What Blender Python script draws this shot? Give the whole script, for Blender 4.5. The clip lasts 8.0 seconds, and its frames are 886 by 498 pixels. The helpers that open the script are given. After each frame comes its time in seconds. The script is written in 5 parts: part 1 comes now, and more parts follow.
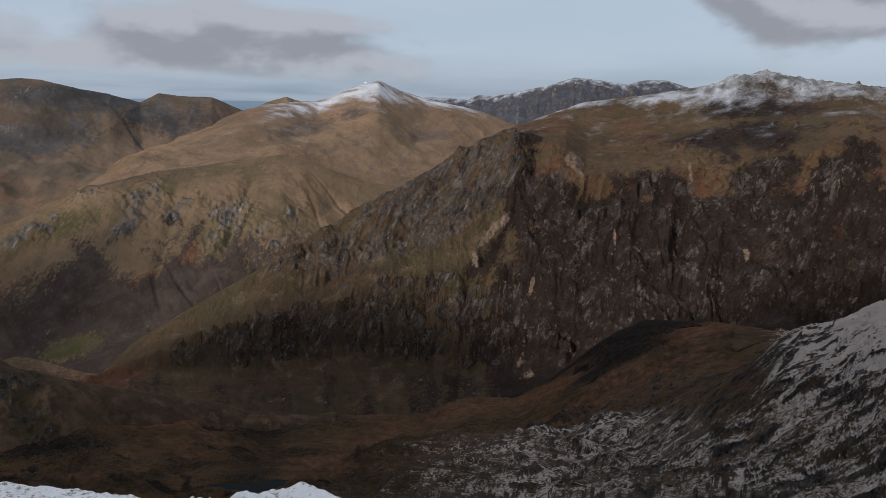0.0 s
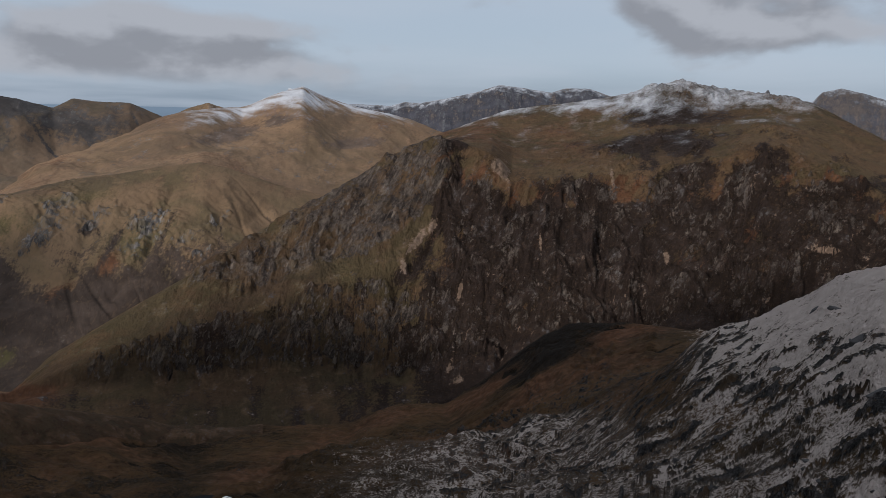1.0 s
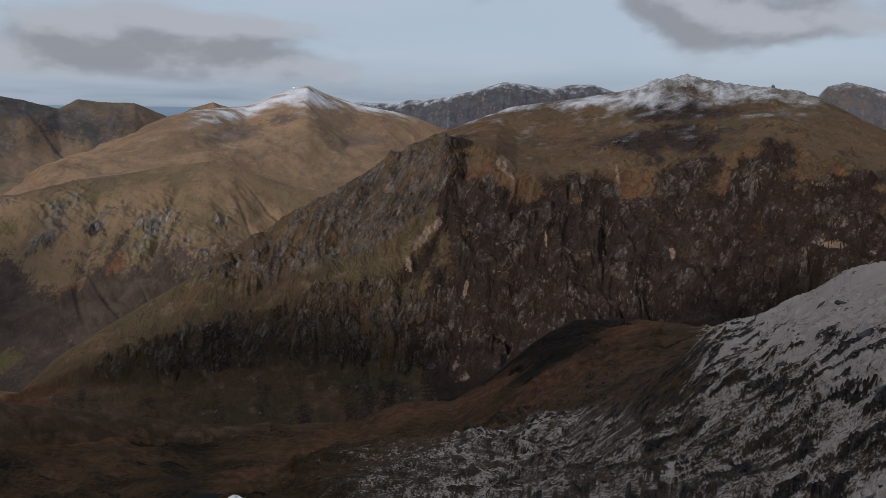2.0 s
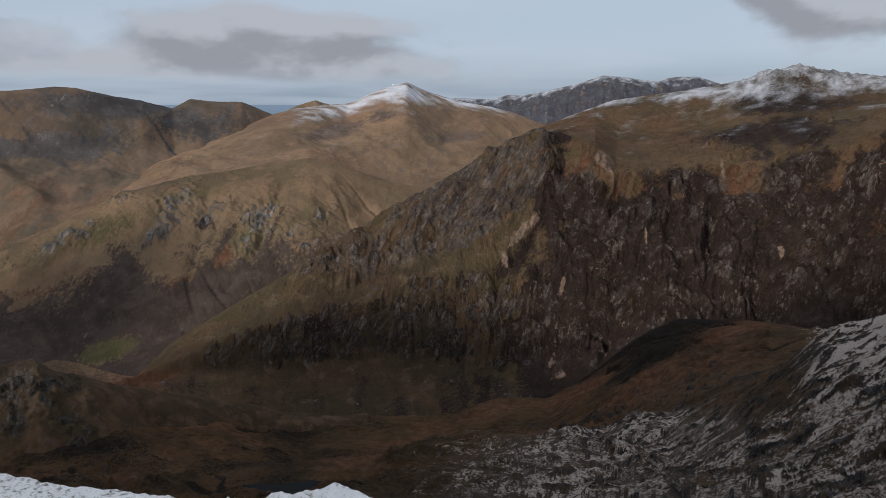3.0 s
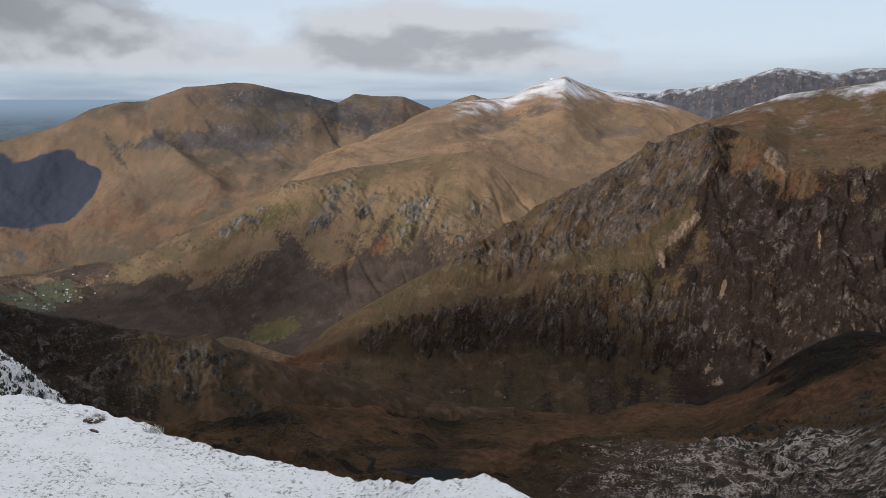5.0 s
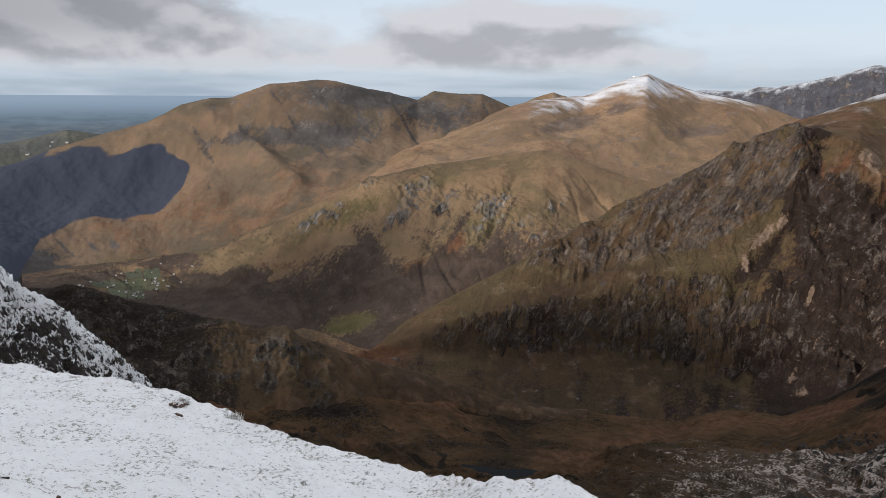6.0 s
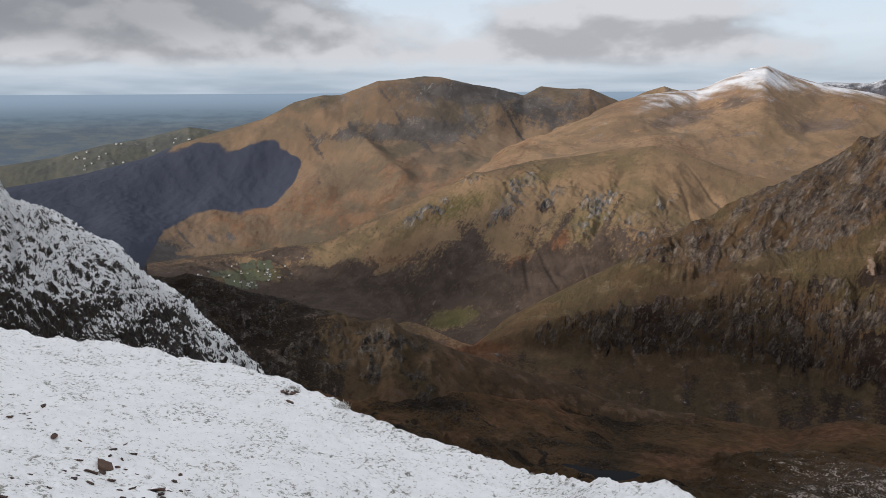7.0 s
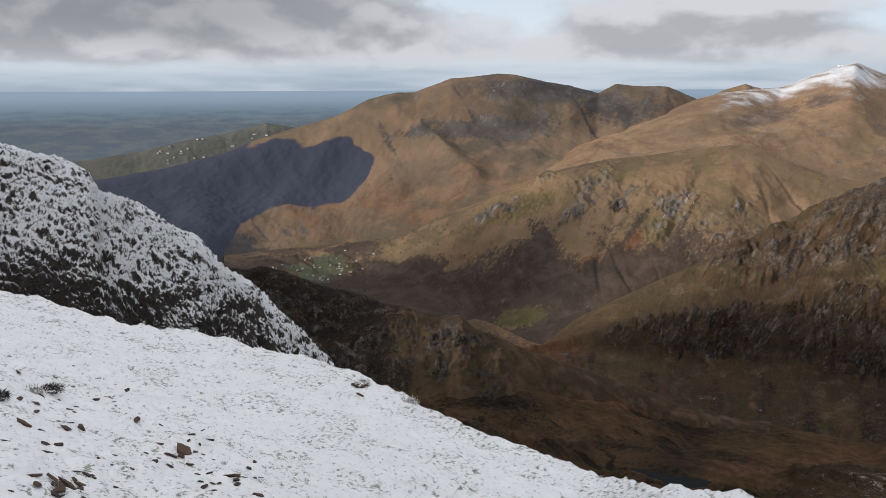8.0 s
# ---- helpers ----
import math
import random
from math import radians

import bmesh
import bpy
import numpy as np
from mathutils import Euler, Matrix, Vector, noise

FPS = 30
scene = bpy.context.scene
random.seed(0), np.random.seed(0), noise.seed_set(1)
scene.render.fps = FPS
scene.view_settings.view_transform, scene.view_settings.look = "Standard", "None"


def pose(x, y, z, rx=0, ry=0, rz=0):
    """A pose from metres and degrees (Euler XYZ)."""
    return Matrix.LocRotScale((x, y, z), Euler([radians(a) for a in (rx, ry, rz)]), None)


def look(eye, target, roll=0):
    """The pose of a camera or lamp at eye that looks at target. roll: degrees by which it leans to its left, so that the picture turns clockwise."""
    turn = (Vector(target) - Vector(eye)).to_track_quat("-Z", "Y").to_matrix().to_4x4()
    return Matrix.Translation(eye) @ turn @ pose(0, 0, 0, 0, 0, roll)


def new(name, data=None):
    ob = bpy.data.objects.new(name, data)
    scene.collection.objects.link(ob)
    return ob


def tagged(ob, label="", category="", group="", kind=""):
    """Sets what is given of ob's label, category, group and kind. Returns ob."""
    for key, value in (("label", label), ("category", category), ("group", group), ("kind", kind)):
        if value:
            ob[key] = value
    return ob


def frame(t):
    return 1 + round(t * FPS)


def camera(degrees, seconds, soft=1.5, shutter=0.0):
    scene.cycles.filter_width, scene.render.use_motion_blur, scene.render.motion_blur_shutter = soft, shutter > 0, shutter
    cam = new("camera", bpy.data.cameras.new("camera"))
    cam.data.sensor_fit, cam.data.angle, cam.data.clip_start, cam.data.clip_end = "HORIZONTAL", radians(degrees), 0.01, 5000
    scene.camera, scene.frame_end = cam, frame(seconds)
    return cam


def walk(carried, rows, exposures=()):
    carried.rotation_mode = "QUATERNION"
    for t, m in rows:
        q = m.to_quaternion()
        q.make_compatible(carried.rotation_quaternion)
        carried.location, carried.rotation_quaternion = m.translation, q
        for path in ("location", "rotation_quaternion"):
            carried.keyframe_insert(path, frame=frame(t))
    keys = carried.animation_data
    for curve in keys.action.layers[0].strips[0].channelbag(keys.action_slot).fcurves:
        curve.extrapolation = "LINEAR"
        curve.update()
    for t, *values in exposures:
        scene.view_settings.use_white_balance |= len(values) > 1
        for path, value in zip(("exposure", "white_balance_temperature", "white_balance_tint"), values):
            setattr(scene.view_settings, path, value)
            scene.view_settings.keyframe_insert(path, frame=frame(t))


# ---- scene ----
from mathutils.bvhtree import BVHTree

# ---- the camera: a slow turn to the left, held at arm's length ----
EYE = 1.65
ARM = 0.45
cam = camera(58.99, 8.0, soft=0.6)
TURNS = [
    (0.0, 0.19, -10.35, -1.04),
    (0.5, -2.93, -9.93, -1.16),
    (1.0, -5.12, -9.75, -1.25),
    (1.2, -5.58, -9.68, -1.05),
    (2.3, -3.75, -10.03, -0.42),
    (2.5, -2.38, -10.05, -0.36),
    (3.0, 2.21, -10.31, -0.02),
    (3.5, 5.50, -10.46, 0.01),
    (4.0, 8.34, -10.51, -0.06),
    (4.5, 10.97, -10.63, 0.11),
    (6.0, 19.16, -10.90, -0.23),
    (6.5, 22.74, -11.07, 0.09),
    (7.0, 26.77, -11.19, 0.34),
    (7.5, 30.09, -11.28, 0.25),
    (8.0, 32.01, -11.35, 0.22),
]
walk(cam, [(t, pose(-ARM * math.sin(radians(yaw)), ARM * math.cos(radians(yaw)), EYE, 90 + pitch, roll, yaw))
           for t, yaw, pitch, roll in TURNS],
     exposures=[(0.0, -0.36, 6000, 10), (1.2, -0.46, 6000, 10), (2.5, -0.4, 6000, 10), (3.5, -0.22, 6080, 10), (4.5, 0.02, 6180, 10), (6.0, 0.17, 6350, 10), (8.0, 0.18, 6420, 10)])

# ---- sky and sun ----
SUN_UP, SUN_AZ = 16.5, -143.0   # degrees above the horizon; azimuth from the y axis, positive to the right
world = bpy.data.worlds.new("sky")
scene.world = world
world.use_nodes = True


class Nodes:
    """A small helper to write node trees."""

    def __init__(self, tree):
        self.tree = tree
        tree.nodes.clear()

    def add(self, kind, inputs=None, **settings):
        n = self.tree.nodes.new(kind)
        for k, val in settings.items():
            setattr(n, k, val)
        for k, val in (inputs or {}).items():
            if isinstance(val, bpy.types.NodeSocket):
                self.tree.links.new(val, n.inputs[k])
            else:
                n.inputs[k].default_value = val
        return n

    def math(self, op, a, b=0.0, c=0.0, clamp=False):
        n = self.add("ShaderNodeMath", {0: a, 1: b, 2: c}, operation=op, use_clamp=clamp)
        return n.outputs[0]

    def noise(self, vec, scale, detail=6.0, rough=0.55, warp=0.0):
        n = self.add("ShaderNodeTexNoise", {"Vector": vec, "Scale": scale, "Detail": detail, "Roughness": rough, "Distortion": warp})
        return n.outputs[0]

    def ramp(self, fac, lo, hi):
        n = self.add("ShaderNodeMapRange", {"Value": fac, "From Min": lo, "From Max": hi}, interpolation_type="SMOOTHSTEP")
        return n.outputs[0]

    def mix(self, fac, a, b, blend="MIX"):
        n = self.add("ShaderNodeMix", {0: fac, 6: a, 7: b}, data_type="RGBA", blend_type=blend)
        return n.outputs[2]

    def squeeze(self, vec, sx, sy, sz):
        n = self.add("ShaderNodeVectorMath", {0: vec, 1: (sx, sy, sz)}, operation="MULTIPLY")
        return n.outputs[0]


def rgb(r, g, b):
    return (r, g, b, 1.0)


k = Nodes(world.node_tree)
sky = k.add("ShaderNodeTexSky", sky_type="NISHITA", sun_disc=False, sun_elevation=radians(SUN_UP),
            sun_rotation=radians(SUN_AZ), altitude=800.0, air_density=1.0, dust_density=2.0)
way = k.add("ShaderNodeTexCoord").outputs["Generated"]
up = k.add("ShaderNodeSeparateXYZ", {0: way}).outputs[2]
# clouds lie in a flat deck: divide the direction by its height
side = k.add("ShaderNodeSeparateXYZ", {0: way})
azim = k.math("ARCTAN2", side.outputs[0], side.outputs[1])
deck = k.math("ADD", k.math("MAXIMUM", up, 0.0), 0.1)
flat = k.add("ShaderNodeVectorMath", {0: way, 1: k.add("ShaderNodeCombineXYZ", {0: deck, 1: deck, 2: 0.12}).outputs[0]}, operation="DIVIDE").outputs[0]
big = k.noise(flat, 0.42, 4.0, 0.5, 0.2)
wide = k.squeeze(way, 1.0, 1.0, 1.9)
puffs = k.noise(wide, 6.2, 9.0, 0.5, 0.12)
over = k.noise(k.add("ShaderNodeVectorMath", {0: wide, 1: (0.0, 0.0, 0.045)}, operation="ADD").outputs[0], 6.2, 5.0, 0.45, 0.12)
# two banks of grey cloud with level bases, to the left and to the right, over a paler veil
left_bank = k.math("MULTIPLY", k.ramp(azim, -0.02, -0.15), k.math("MULTIPLY", k.ramp(up, 0.022, 0.048), k.math("MAXIMUM", k.ramp(up, 0.16, 0.07), k.ramp(azim, -0.42, -0.85))))
right_bank = k.math("MULTIPLY", k.ramp(azim, 0.14, 0.42), k.ramp(up, 0.055, 0.1))
heavy = k.math("MULTIPLY", k.ramp(azim, -0.45, -0.85), k.ramp(up, 0.03, 0.09))
bank = k.math("MAXIMUM", left_bank, right_bank)
cover = k.math("ADD", k.math("ADD", puffs, k.math("MULTIPLY", heavy, 0.2)), k.math("MULTIPLY", bank, 0.27))
mask = k.math("MULTIPLY", k.ramp(cover, 0.56, 0.74), k.ramp(up, 0.012, 0.05))
clear = k.mix(k.ramp(up, -0.005, 0.075), rgb(0.3, 0.38, 0.48), rgb(0.62, 0.7, 0.79))
clear = k.mix(0.15, clear, k.mix(1.0, sky.outputs[0], rgb(0.1, 0.1, 0.1), "MULTIPLY"))
# bright upper rims, grey undersides
rim = k.ramp(k.math("SUBTRACT", puffs, over), -0.06, 0.09)
grey = k.mix(heavy, rgb(0.37, 0.37, 0.39), rgb(0.22, 0.225, 0.24))
cloud = k.mix(rim, grey, k.mix(heavy, rgb(0.58, 0.58, 0.6), rgb(0.35, 0.35, 0.365)))
veil = k.mix(k.math("MULTIPLY", k.ramp(big, 0.35, 0.65), 0.5), clear, rgb(0.68, 0.73, 0.79))
full = k.mix(k.math("MULTIPLY", mask, 0.92), veil, cloud)
# thin bright overcast overhead
full = k.mix(k.ramp(up, 0.27, 0.6), full, k.mix(k.ramp(big, 0.35, 0.65), rgb(0.92, 0.97, 1.06), rgb(1.08, 1.1, 1.13)))
back = k.add("ShaderNodeBackground", {"Color": full, "Strength": 1.0})
k.add("ShaderNodeOutputWorld", {0: back.outputs[0]})

sun_data = bpy.data.lights.new("sun", "SUN")
sun_data.energy, sun_data.angle, sun_data.color = 5.0, radians(4.5), (1.0, 0.91, 0.8)
sun = new("sun", sun_data)
sun_way = Vector((math.sin(radians(SUN_AZ)) * math.cos(radians(SUN_UP)), math.cos(radians(SUN_AZ)) * math.cos(radians(SUN_UP)), math.sin(radians(SUN_UP))))
sun.matrix_world = look(sun_way * 900, (0, 0, 0))


# ---- materials ----
def surface(name):
    m = bpy.data.materials.new(name)
    m.use_nodes = True
    return m, Nodes(m.node_tree)


def finish(k, colour, rough, height=None, strength=0.5, distance=1.0, spec=0.3):
    inputs = {"Base Color": colour, "Roughness": rough, "Specular IOR Level": spec}
    if height is not None:
        inputs["Normal"] = k.add("ShaderNodeBump", {"Height": height, "Strength": strength, "Distance": distance}).outputs[0]
    b = k.add("ShaderNodeBsdfPrincipled", inputs)
    k.add("ShaderNodeOutputMaterial", {0: b.outputs[0]})


def hill_material(name, grain, grass, dry, heather, rock, rock_dark, scree, snow=(0.5, 0.52, 0.56), bump=0.5, lean=0.0, flow=0.12, fine=0.4, streaky=0.6, speckle=0.55, veil=0.14, reach=2.8, across=1.0, ledge=0.0):
    """Open hillside: grass, bracken, heather, rock, scree and snow, told apart by the mesh's cover attributes.
    grain: the size in metres of the smallest patches. lean: how far the streaks slant across the slope."""
    m, k = surface(name)
    p = k.add("ShaderNodeTexCoord").outputs["Object"]
    lay = k.add("ShaderNodeAttribute", attribute_name="lay").outputs["Vector"]
    a = k.add("ShaderNodeSeparateColor", {0: k.add("ShaderNodeAttribute", attribute_name="cover").outputs["Color"]})
    b = k.add("ShaderNodeSeparateColor", {0: k.add("ShaderNodeAttribute", attribute_name="growth").outputs["Color"]})
    sep = k.add("ShaderNodeSeparateXYZ", {0: lay})
    slant = k.add("ShaderNodeCombineXYZ", {0: k.math("MULTIPLY", k.math("MULTIPLY_ADD", sep.outputs[2], lean, sep.outputs[0]), across),
                                           1: k.math("MULTIPLY", sep.outputs[1], flow), 2: k.math("MULTIPLY", sep.outputs[2], max(0.3, flow))}).outputs[0]
    zone = k.noise(p, 0.0036 / grain, 4.0, 0.5, 0.6)
    n1 = k.noise(p, 0.013 / grain, 5.0, 0.58, 0.5)
    n2 = k.noise(p, 0.045 / grain, 5.0, 0.6, 0.3)
    n3 = k.noise(p, 0.3 / grain, 3.0, 0.6)
    streak = k.noise(slant, 0.09 / grain, 5.0, 0.62, 0.5)
    fleck = k.noise(k.squeeze(slant, 1.0, 1.6, 1.6), 0.36 / grain, 3.0, 0.6, 0.5)
    wob = k.math("ADD", k.math("ADD", k.math("MULTIPLY", n2, 0.58 * (1 - fine)), k.math("MULTIPLY", fleck, fine * 0.6)), k.math("ADD", k.math("MULTIPLY", streak, 0.42 * (1 - fine)), k.math("MULTIPLY", n3, fine * 0.4)))

    def edge(value, width=0.1, reach=3.2):
        # a patch's border, broken up by the grain
        v = k.math("ADD", value, k.math("MULTIPLY", k.math("SUBTRACT", wob, 0.5), reach))
        return k.ramp(v, 0.5 - width, 0.5 + width)

    turf = k.mix(k.ramp(n1, 0.42, 0.58), rgb(*grass), rgb(*dry))
    turf = k.mix(k.math("MULTIPLY", k.ramp(zone, 0.48, 0.6), 0.4), turf, rgb(*heather))
    turf = k.mix(k.math("MULTIPLY", k.ramp(zone, 0.48, 0.36), 0.5), turf, rgb(*(1.4 * c for c in dry)))
    turf = k.mix(k.math("MULTIPLY", k.ramp(streak, 0.5, 0.64), streaky), turf, rgb(*heather))
    turf = k.mix(k.math("MULTIPLY", k.ramp(n2, 0.5, 0.66), 0.45), turf, rgb(*(1.4 * c for c in dry)))
    turf = k.mix(edge(b.outputs[0], 0.35), turf, k.mix(k.ramp(n2, 0.4, 0.6), rgb(0.056, 0.052, 0.022), rgb(0.076, 0.064, 0.03)))   # green pasture
    turf = k.mix(edge(b.outputs[1], 0.35), turf, k.mix(k.ramp(n2, 0.4, 0.6), rgb(0.08, 0.038, 0.021), rgb(0.115, 0.059, 0.033)))     # rusty bracken
    turf = k.mix(edge(b.outputs[2], 0.22), turf, k.mix(k.ramp(n2, 0.4, 0.65), rgb(*heather), rgb(*(1.5 * c for c in heather))))    # heather and peat, also painted shade
    turf = k.mix(k.math("MULTIPLY", k.ramp(fleck, 0.5, 0.66), min(0.7, speckle * 1.3)), turf, k.mix(0.35, rgb(*rock_dark), turf))
    turf = k.mix(k.math("MULTIPLY", k.ramp(fleck, 0.46, 0.34), speckle * 0.6), turf, rgb(*(1.6 * c for c in dry)))
    # rock: lighter and darker beds, crossed by dark cracks
    bed = k.noise(slant, 0.045 / grain, 6.0, 0.68, 0.8)
    split = k.noise(k.squeeze(slant, 1.3, 0.8, 0.8), 0.16 / grain, 4.0, 0.6, 0.4)
    crack = k.math("MINIMUM", k.ramp(k.math("ABSOLUTE", k.math("SUBTRACT", bed, 0.5)), 0.0, 0.03), k.ramp(k.math("ABSOLUTE", k.math("SUBTRACT", split, 0.47)), 0.0, 0.04))
    stone = k.mix(k.ramp(k.math("MULTIPLY", k.math("ADD", bed, k.math("ADD", streak, fleck)), 0.333), 0.42, 0.58), rgb(*rock_dark), rgb(*rock))
    stone = k.mix(k.ramp(split, 0.55, 0.66), stone, rgb(*(1.3 * c for c in rock)))
    stone = k.mix(k.math("MULTIPLY_ADD", crack, -0.55, 0.55), stone, rgb(*(0.7 * c for c in rock_dark)))
    stone = k.mix(k.math("MULTIPLY", k.ramp(n2, 0.5, 0.6), 0.6), stone, turf)
    gravel = k.mix(k.ramp(n3, 0.3, 0.7), rgb(*(0.72 * c for c in scree)), rgb(*scree))
    col = k.mix(edge(a.outputs[2], 0.12), turf, gravel)
    col = k.mix(edge(a.outputs[0], 0.12), col, stone)
    frost = k.mix(n2, rgb(*(0.8 * c for c in snow)), rgb(*snow))
    lying = a.outputs[1]
    if ledge:
        # snow keeps to what faces up
        nz = k.add("ShaderNodeSeparateXYZ", {0: k.add("ShaderNodeNewGeometry").outputs["Normal"]}).outputs[2]
        lying = k.math("MULTIPLY_ADD", k.math("SUBTRACT", nz, 0.72), ledge, lying)
    white = edge(lying, veil, reach)
    col = k.mix(white, col, frost)
    rough = k.math("ADD", 0.75, k.math("MULTIPLY", n3, 0.2))
    h = k.math("ADD", k.math("MULTIPLY", k.math("ADD", n2, streak), 2.2), k.math("ADD", fleck, k.math("MULTIPLY", crack, 0.3)))
    finish(k, col, rough, h, bump, grain * 3.0, 0.04)
    return m


# ---- land forms ----
def smooth(x, lo, hi):
    t = np.clip((x - lo) / (hi - lo), 0, 1)
    return t * t * (3 - 2 * t)


def hashed(i, j, seed):
    n = (i.astype(np.int64) * 374761393 + j.astype(np.int64) * 668265263 + seed * 1442695041) & 0xFFFFFFFF
    n = ((n ^ (n >> 13)) * 1274126177) & 0xFFFFFFFF
    return ((n ^ (n >> 16)) & 0xFFFF) / 65535.0 * 6.2831853


def perlin(x, y, seed=0):
    i, j = np.floor(x), np.floor(y)
    u, w = x - i, y - j

    def corner(a, b):
        g = hashed(i + a, j + b, seed)
        return np.cos(g) * (u - a) + np.sin(g) * (w - b)
    fu, fw = u * u * u * (u * (u * 6 - 15) + 10), w * w * w * (w * (w * 6 - 15) + 10)
    top = corner(0, 0) * (1 - fu) + corner(1, 0) * fu
    low = corner(0, 1) * (1 - fu) + corner(1, 1) * fu
    return (top * (1 - fw) + low * fw) * 1.5


def fbm(x, y, octaves=5, seed=0, gain=0.5):
    total, amp = 0, 1.0
    for o in range(octaves):
        total = total + amp * perlin(x * 2 ** o + 17.3 * o, y * 2 ** o - 9.1 * o, seed + o)
        amp *= gain
    return total


def ridged(x, y, octaves=5, seed=0, gain=0.5):
    total, amp = 0, 1.0
    for o in range(octaves):
        total = total + amp * (1 - 2 * np.abs(perlin(x * 2 ** o + 5.7 * o, y * 2 ** o + 3.3 * o, seed + o)))
        amp *= gain
    return total


def line(points, az, soft=0.0):
    """A land line given as (azimuth, distance, elevation) from the standpoint, at every azimuth of az: distance and height."""
    p = np.array(points)
    r, e = np.interp(az, p[:, 0], p[:, 1]), np.interp(az, p[:, 0], p[:, 2])
    if soft:
        n = max(1, int(soft / (az[1] - az[0])))
        kern = np.hanning(2 * n + 1)
        kern /= kern.sum()
        r, e = (np.convolve(np.pad(q, n, mode="edge"), kern, mode="valid") for q in (r, e))
    return r, EYE + r * np.tan(np.radians(e))


def loft(lines, counts):
    """Heights between land lines, one above the other, smooth along each radius: distances, heights and the running line number."""
    rr, zz = np.array([q[0] for q in lines]), np.array([q[1] for q in lines])
    h, d = np.diff(rr, axis=0), np.diff(zz, axis=0) / np.diff(rr, axis=0)
    m = np.zeros_like(zz)
    m[0], m[-1] = d[0], d[-1]
    prod = d[:-1] * d[1:]
    m[1:-1] = np.where(prod > 0, 2 * prod / np.where(np.abs(d[:-1] + d[1:]) < 1e-9, 1e-9, d[:-1] + d[1:]), 0)
    out_r, out_z, out_s = [], [], []
    for i, n in enumerate(counts):
        last = i == len(counts) - 1
        for t in np.linspace(0, 1, n + last, endpoint=last):
            z = (2 * t ** 3 - 3 * t * t + 1) * zz[i] + (t ** 3 - 2 * t * t + t) * h[i] * m[i] + (3 * t * t - 2 * t ** 3) * zz[i + 1] + (t ** 3 - t * t) * h[i] * m[i + 1]
            out_r.append(rr[i] + t * h[i])
            out_z.append(z)
            out_s.append(np.full_like(z, i + t))
    return np.array(out_r), np.array(out_z), np.array(out_s)


def shell(name, x, y, z, material, cover=None, growth=None, wrap=False):
    """One mesh from a grid of points, with its cover attributes."""
    rows, cols = x.shape
    me = bpy.data.meshes.new(name)
    co = np.stack([x, y, z], -1).reshape(-1, 3).astype(np.float32)
    i, j = np.meshgrid(np.arange(rows - 1), np.arange(cols - (0 if wrap else 1)), indexing="ij")
    jn = (j + 1) % cols
    quads = np.stack([i * cols + j, i * cols + jn, (i + 1) * cols + jn, (i + 1) * cols + j], -1).reshape(-1, 4).astype(np.int32)
    me.vertices.add(len(co))
    me.vertices.foreach_set("co", co.ravel())
    me.loops.add(quads.size)
    me.loops.foreach_set("vertex_index", quads.ravel()[::1])
    me.polygons.add(len(quads))
    me.polygons.foreach_set("loop_start", np.arange(0, quads.size, 4, dtype=np.int32))
    me.polygons.foreach_set("use_smooth", np.ones(len(quads), dtype=bool))
    me.update(calc_edges=True)
    for key, value in (("cover", cover), ("growth", growth)):
        if value is not None:
            at = me.color_attributes.new(key, "FLOAT_COLOR", "POINT")
            full = np.ones((len(co), 4), np.float32)
            for c, part_ in enumerate(value):
                full[:, c] = np.broadcast_to(part_, x.shape).ravel()
            at.data.foreach_set("color", full.ravel())
    run = np.hypot(x, y)
    turn = np.arctan2(x, y) * (1800.0 if material.name == "hill_face" else run.mean())
    at = me.attributes.new("lay", "FLOAT_VECTOR", "POINT")
    at.data.foreach_set("vector", np.stack([turn * 1.0, run, z], -1).astype(np.float32).ravel())
    me.materials.append(material)
    me.validate()
    return new(name, me)


def banded(name, x, y, z, s, material, cover, growth, bands):
    """A land form in bands, one part above the other: (part's name, first line, label)."""
    ob = new(name)
    rows = s[:, 0]
    for i, (part_name, lo, label) in enumerate(bands):
        first = int(np.searchsorted(rows, lo))
        last = int(np.searchsorted(rows, bands[i + 1][1])) + 1 if i + 1 < len(bands) else len(rows)
        q = slice(first, last)
        piece = shell(part_name, x[q], y[q], z[q], material, [np.broadcast_to(c, z.shape)[q] for c in cover], [np.broadcast_to(c, z.shape)[q] for c in growth])
        piece.parent = ob
        if label:
            piece["label"] = label
    return ob


def crags(z, arc, r, amount, period, seed, wide):
    """Broken rock bands: the change of height that turns a slope into steps, and where their steep faces lie."""
    level = z / period + 1.5 * fbm(arc / wide, r / wide, 3, seed) + 0.45 * fbm(arc / (wide * 0.22), r / (wide * 0.3), 3, seed + 5)
    part_ = level - np.floor(level)
    local = smooth(fbm(arc / (wide * 0.6), z / (wide * 0.4), 3, seed + 9), -0.35, 0.25) * amount
    dz = local * period * (smooth(part_, 0.0, 0.4) - part_)
    face = local * (1 - smooth(part_, 0.3, 0.5)) * smooth(part_, 0.0, 0.06)
    return dz, face


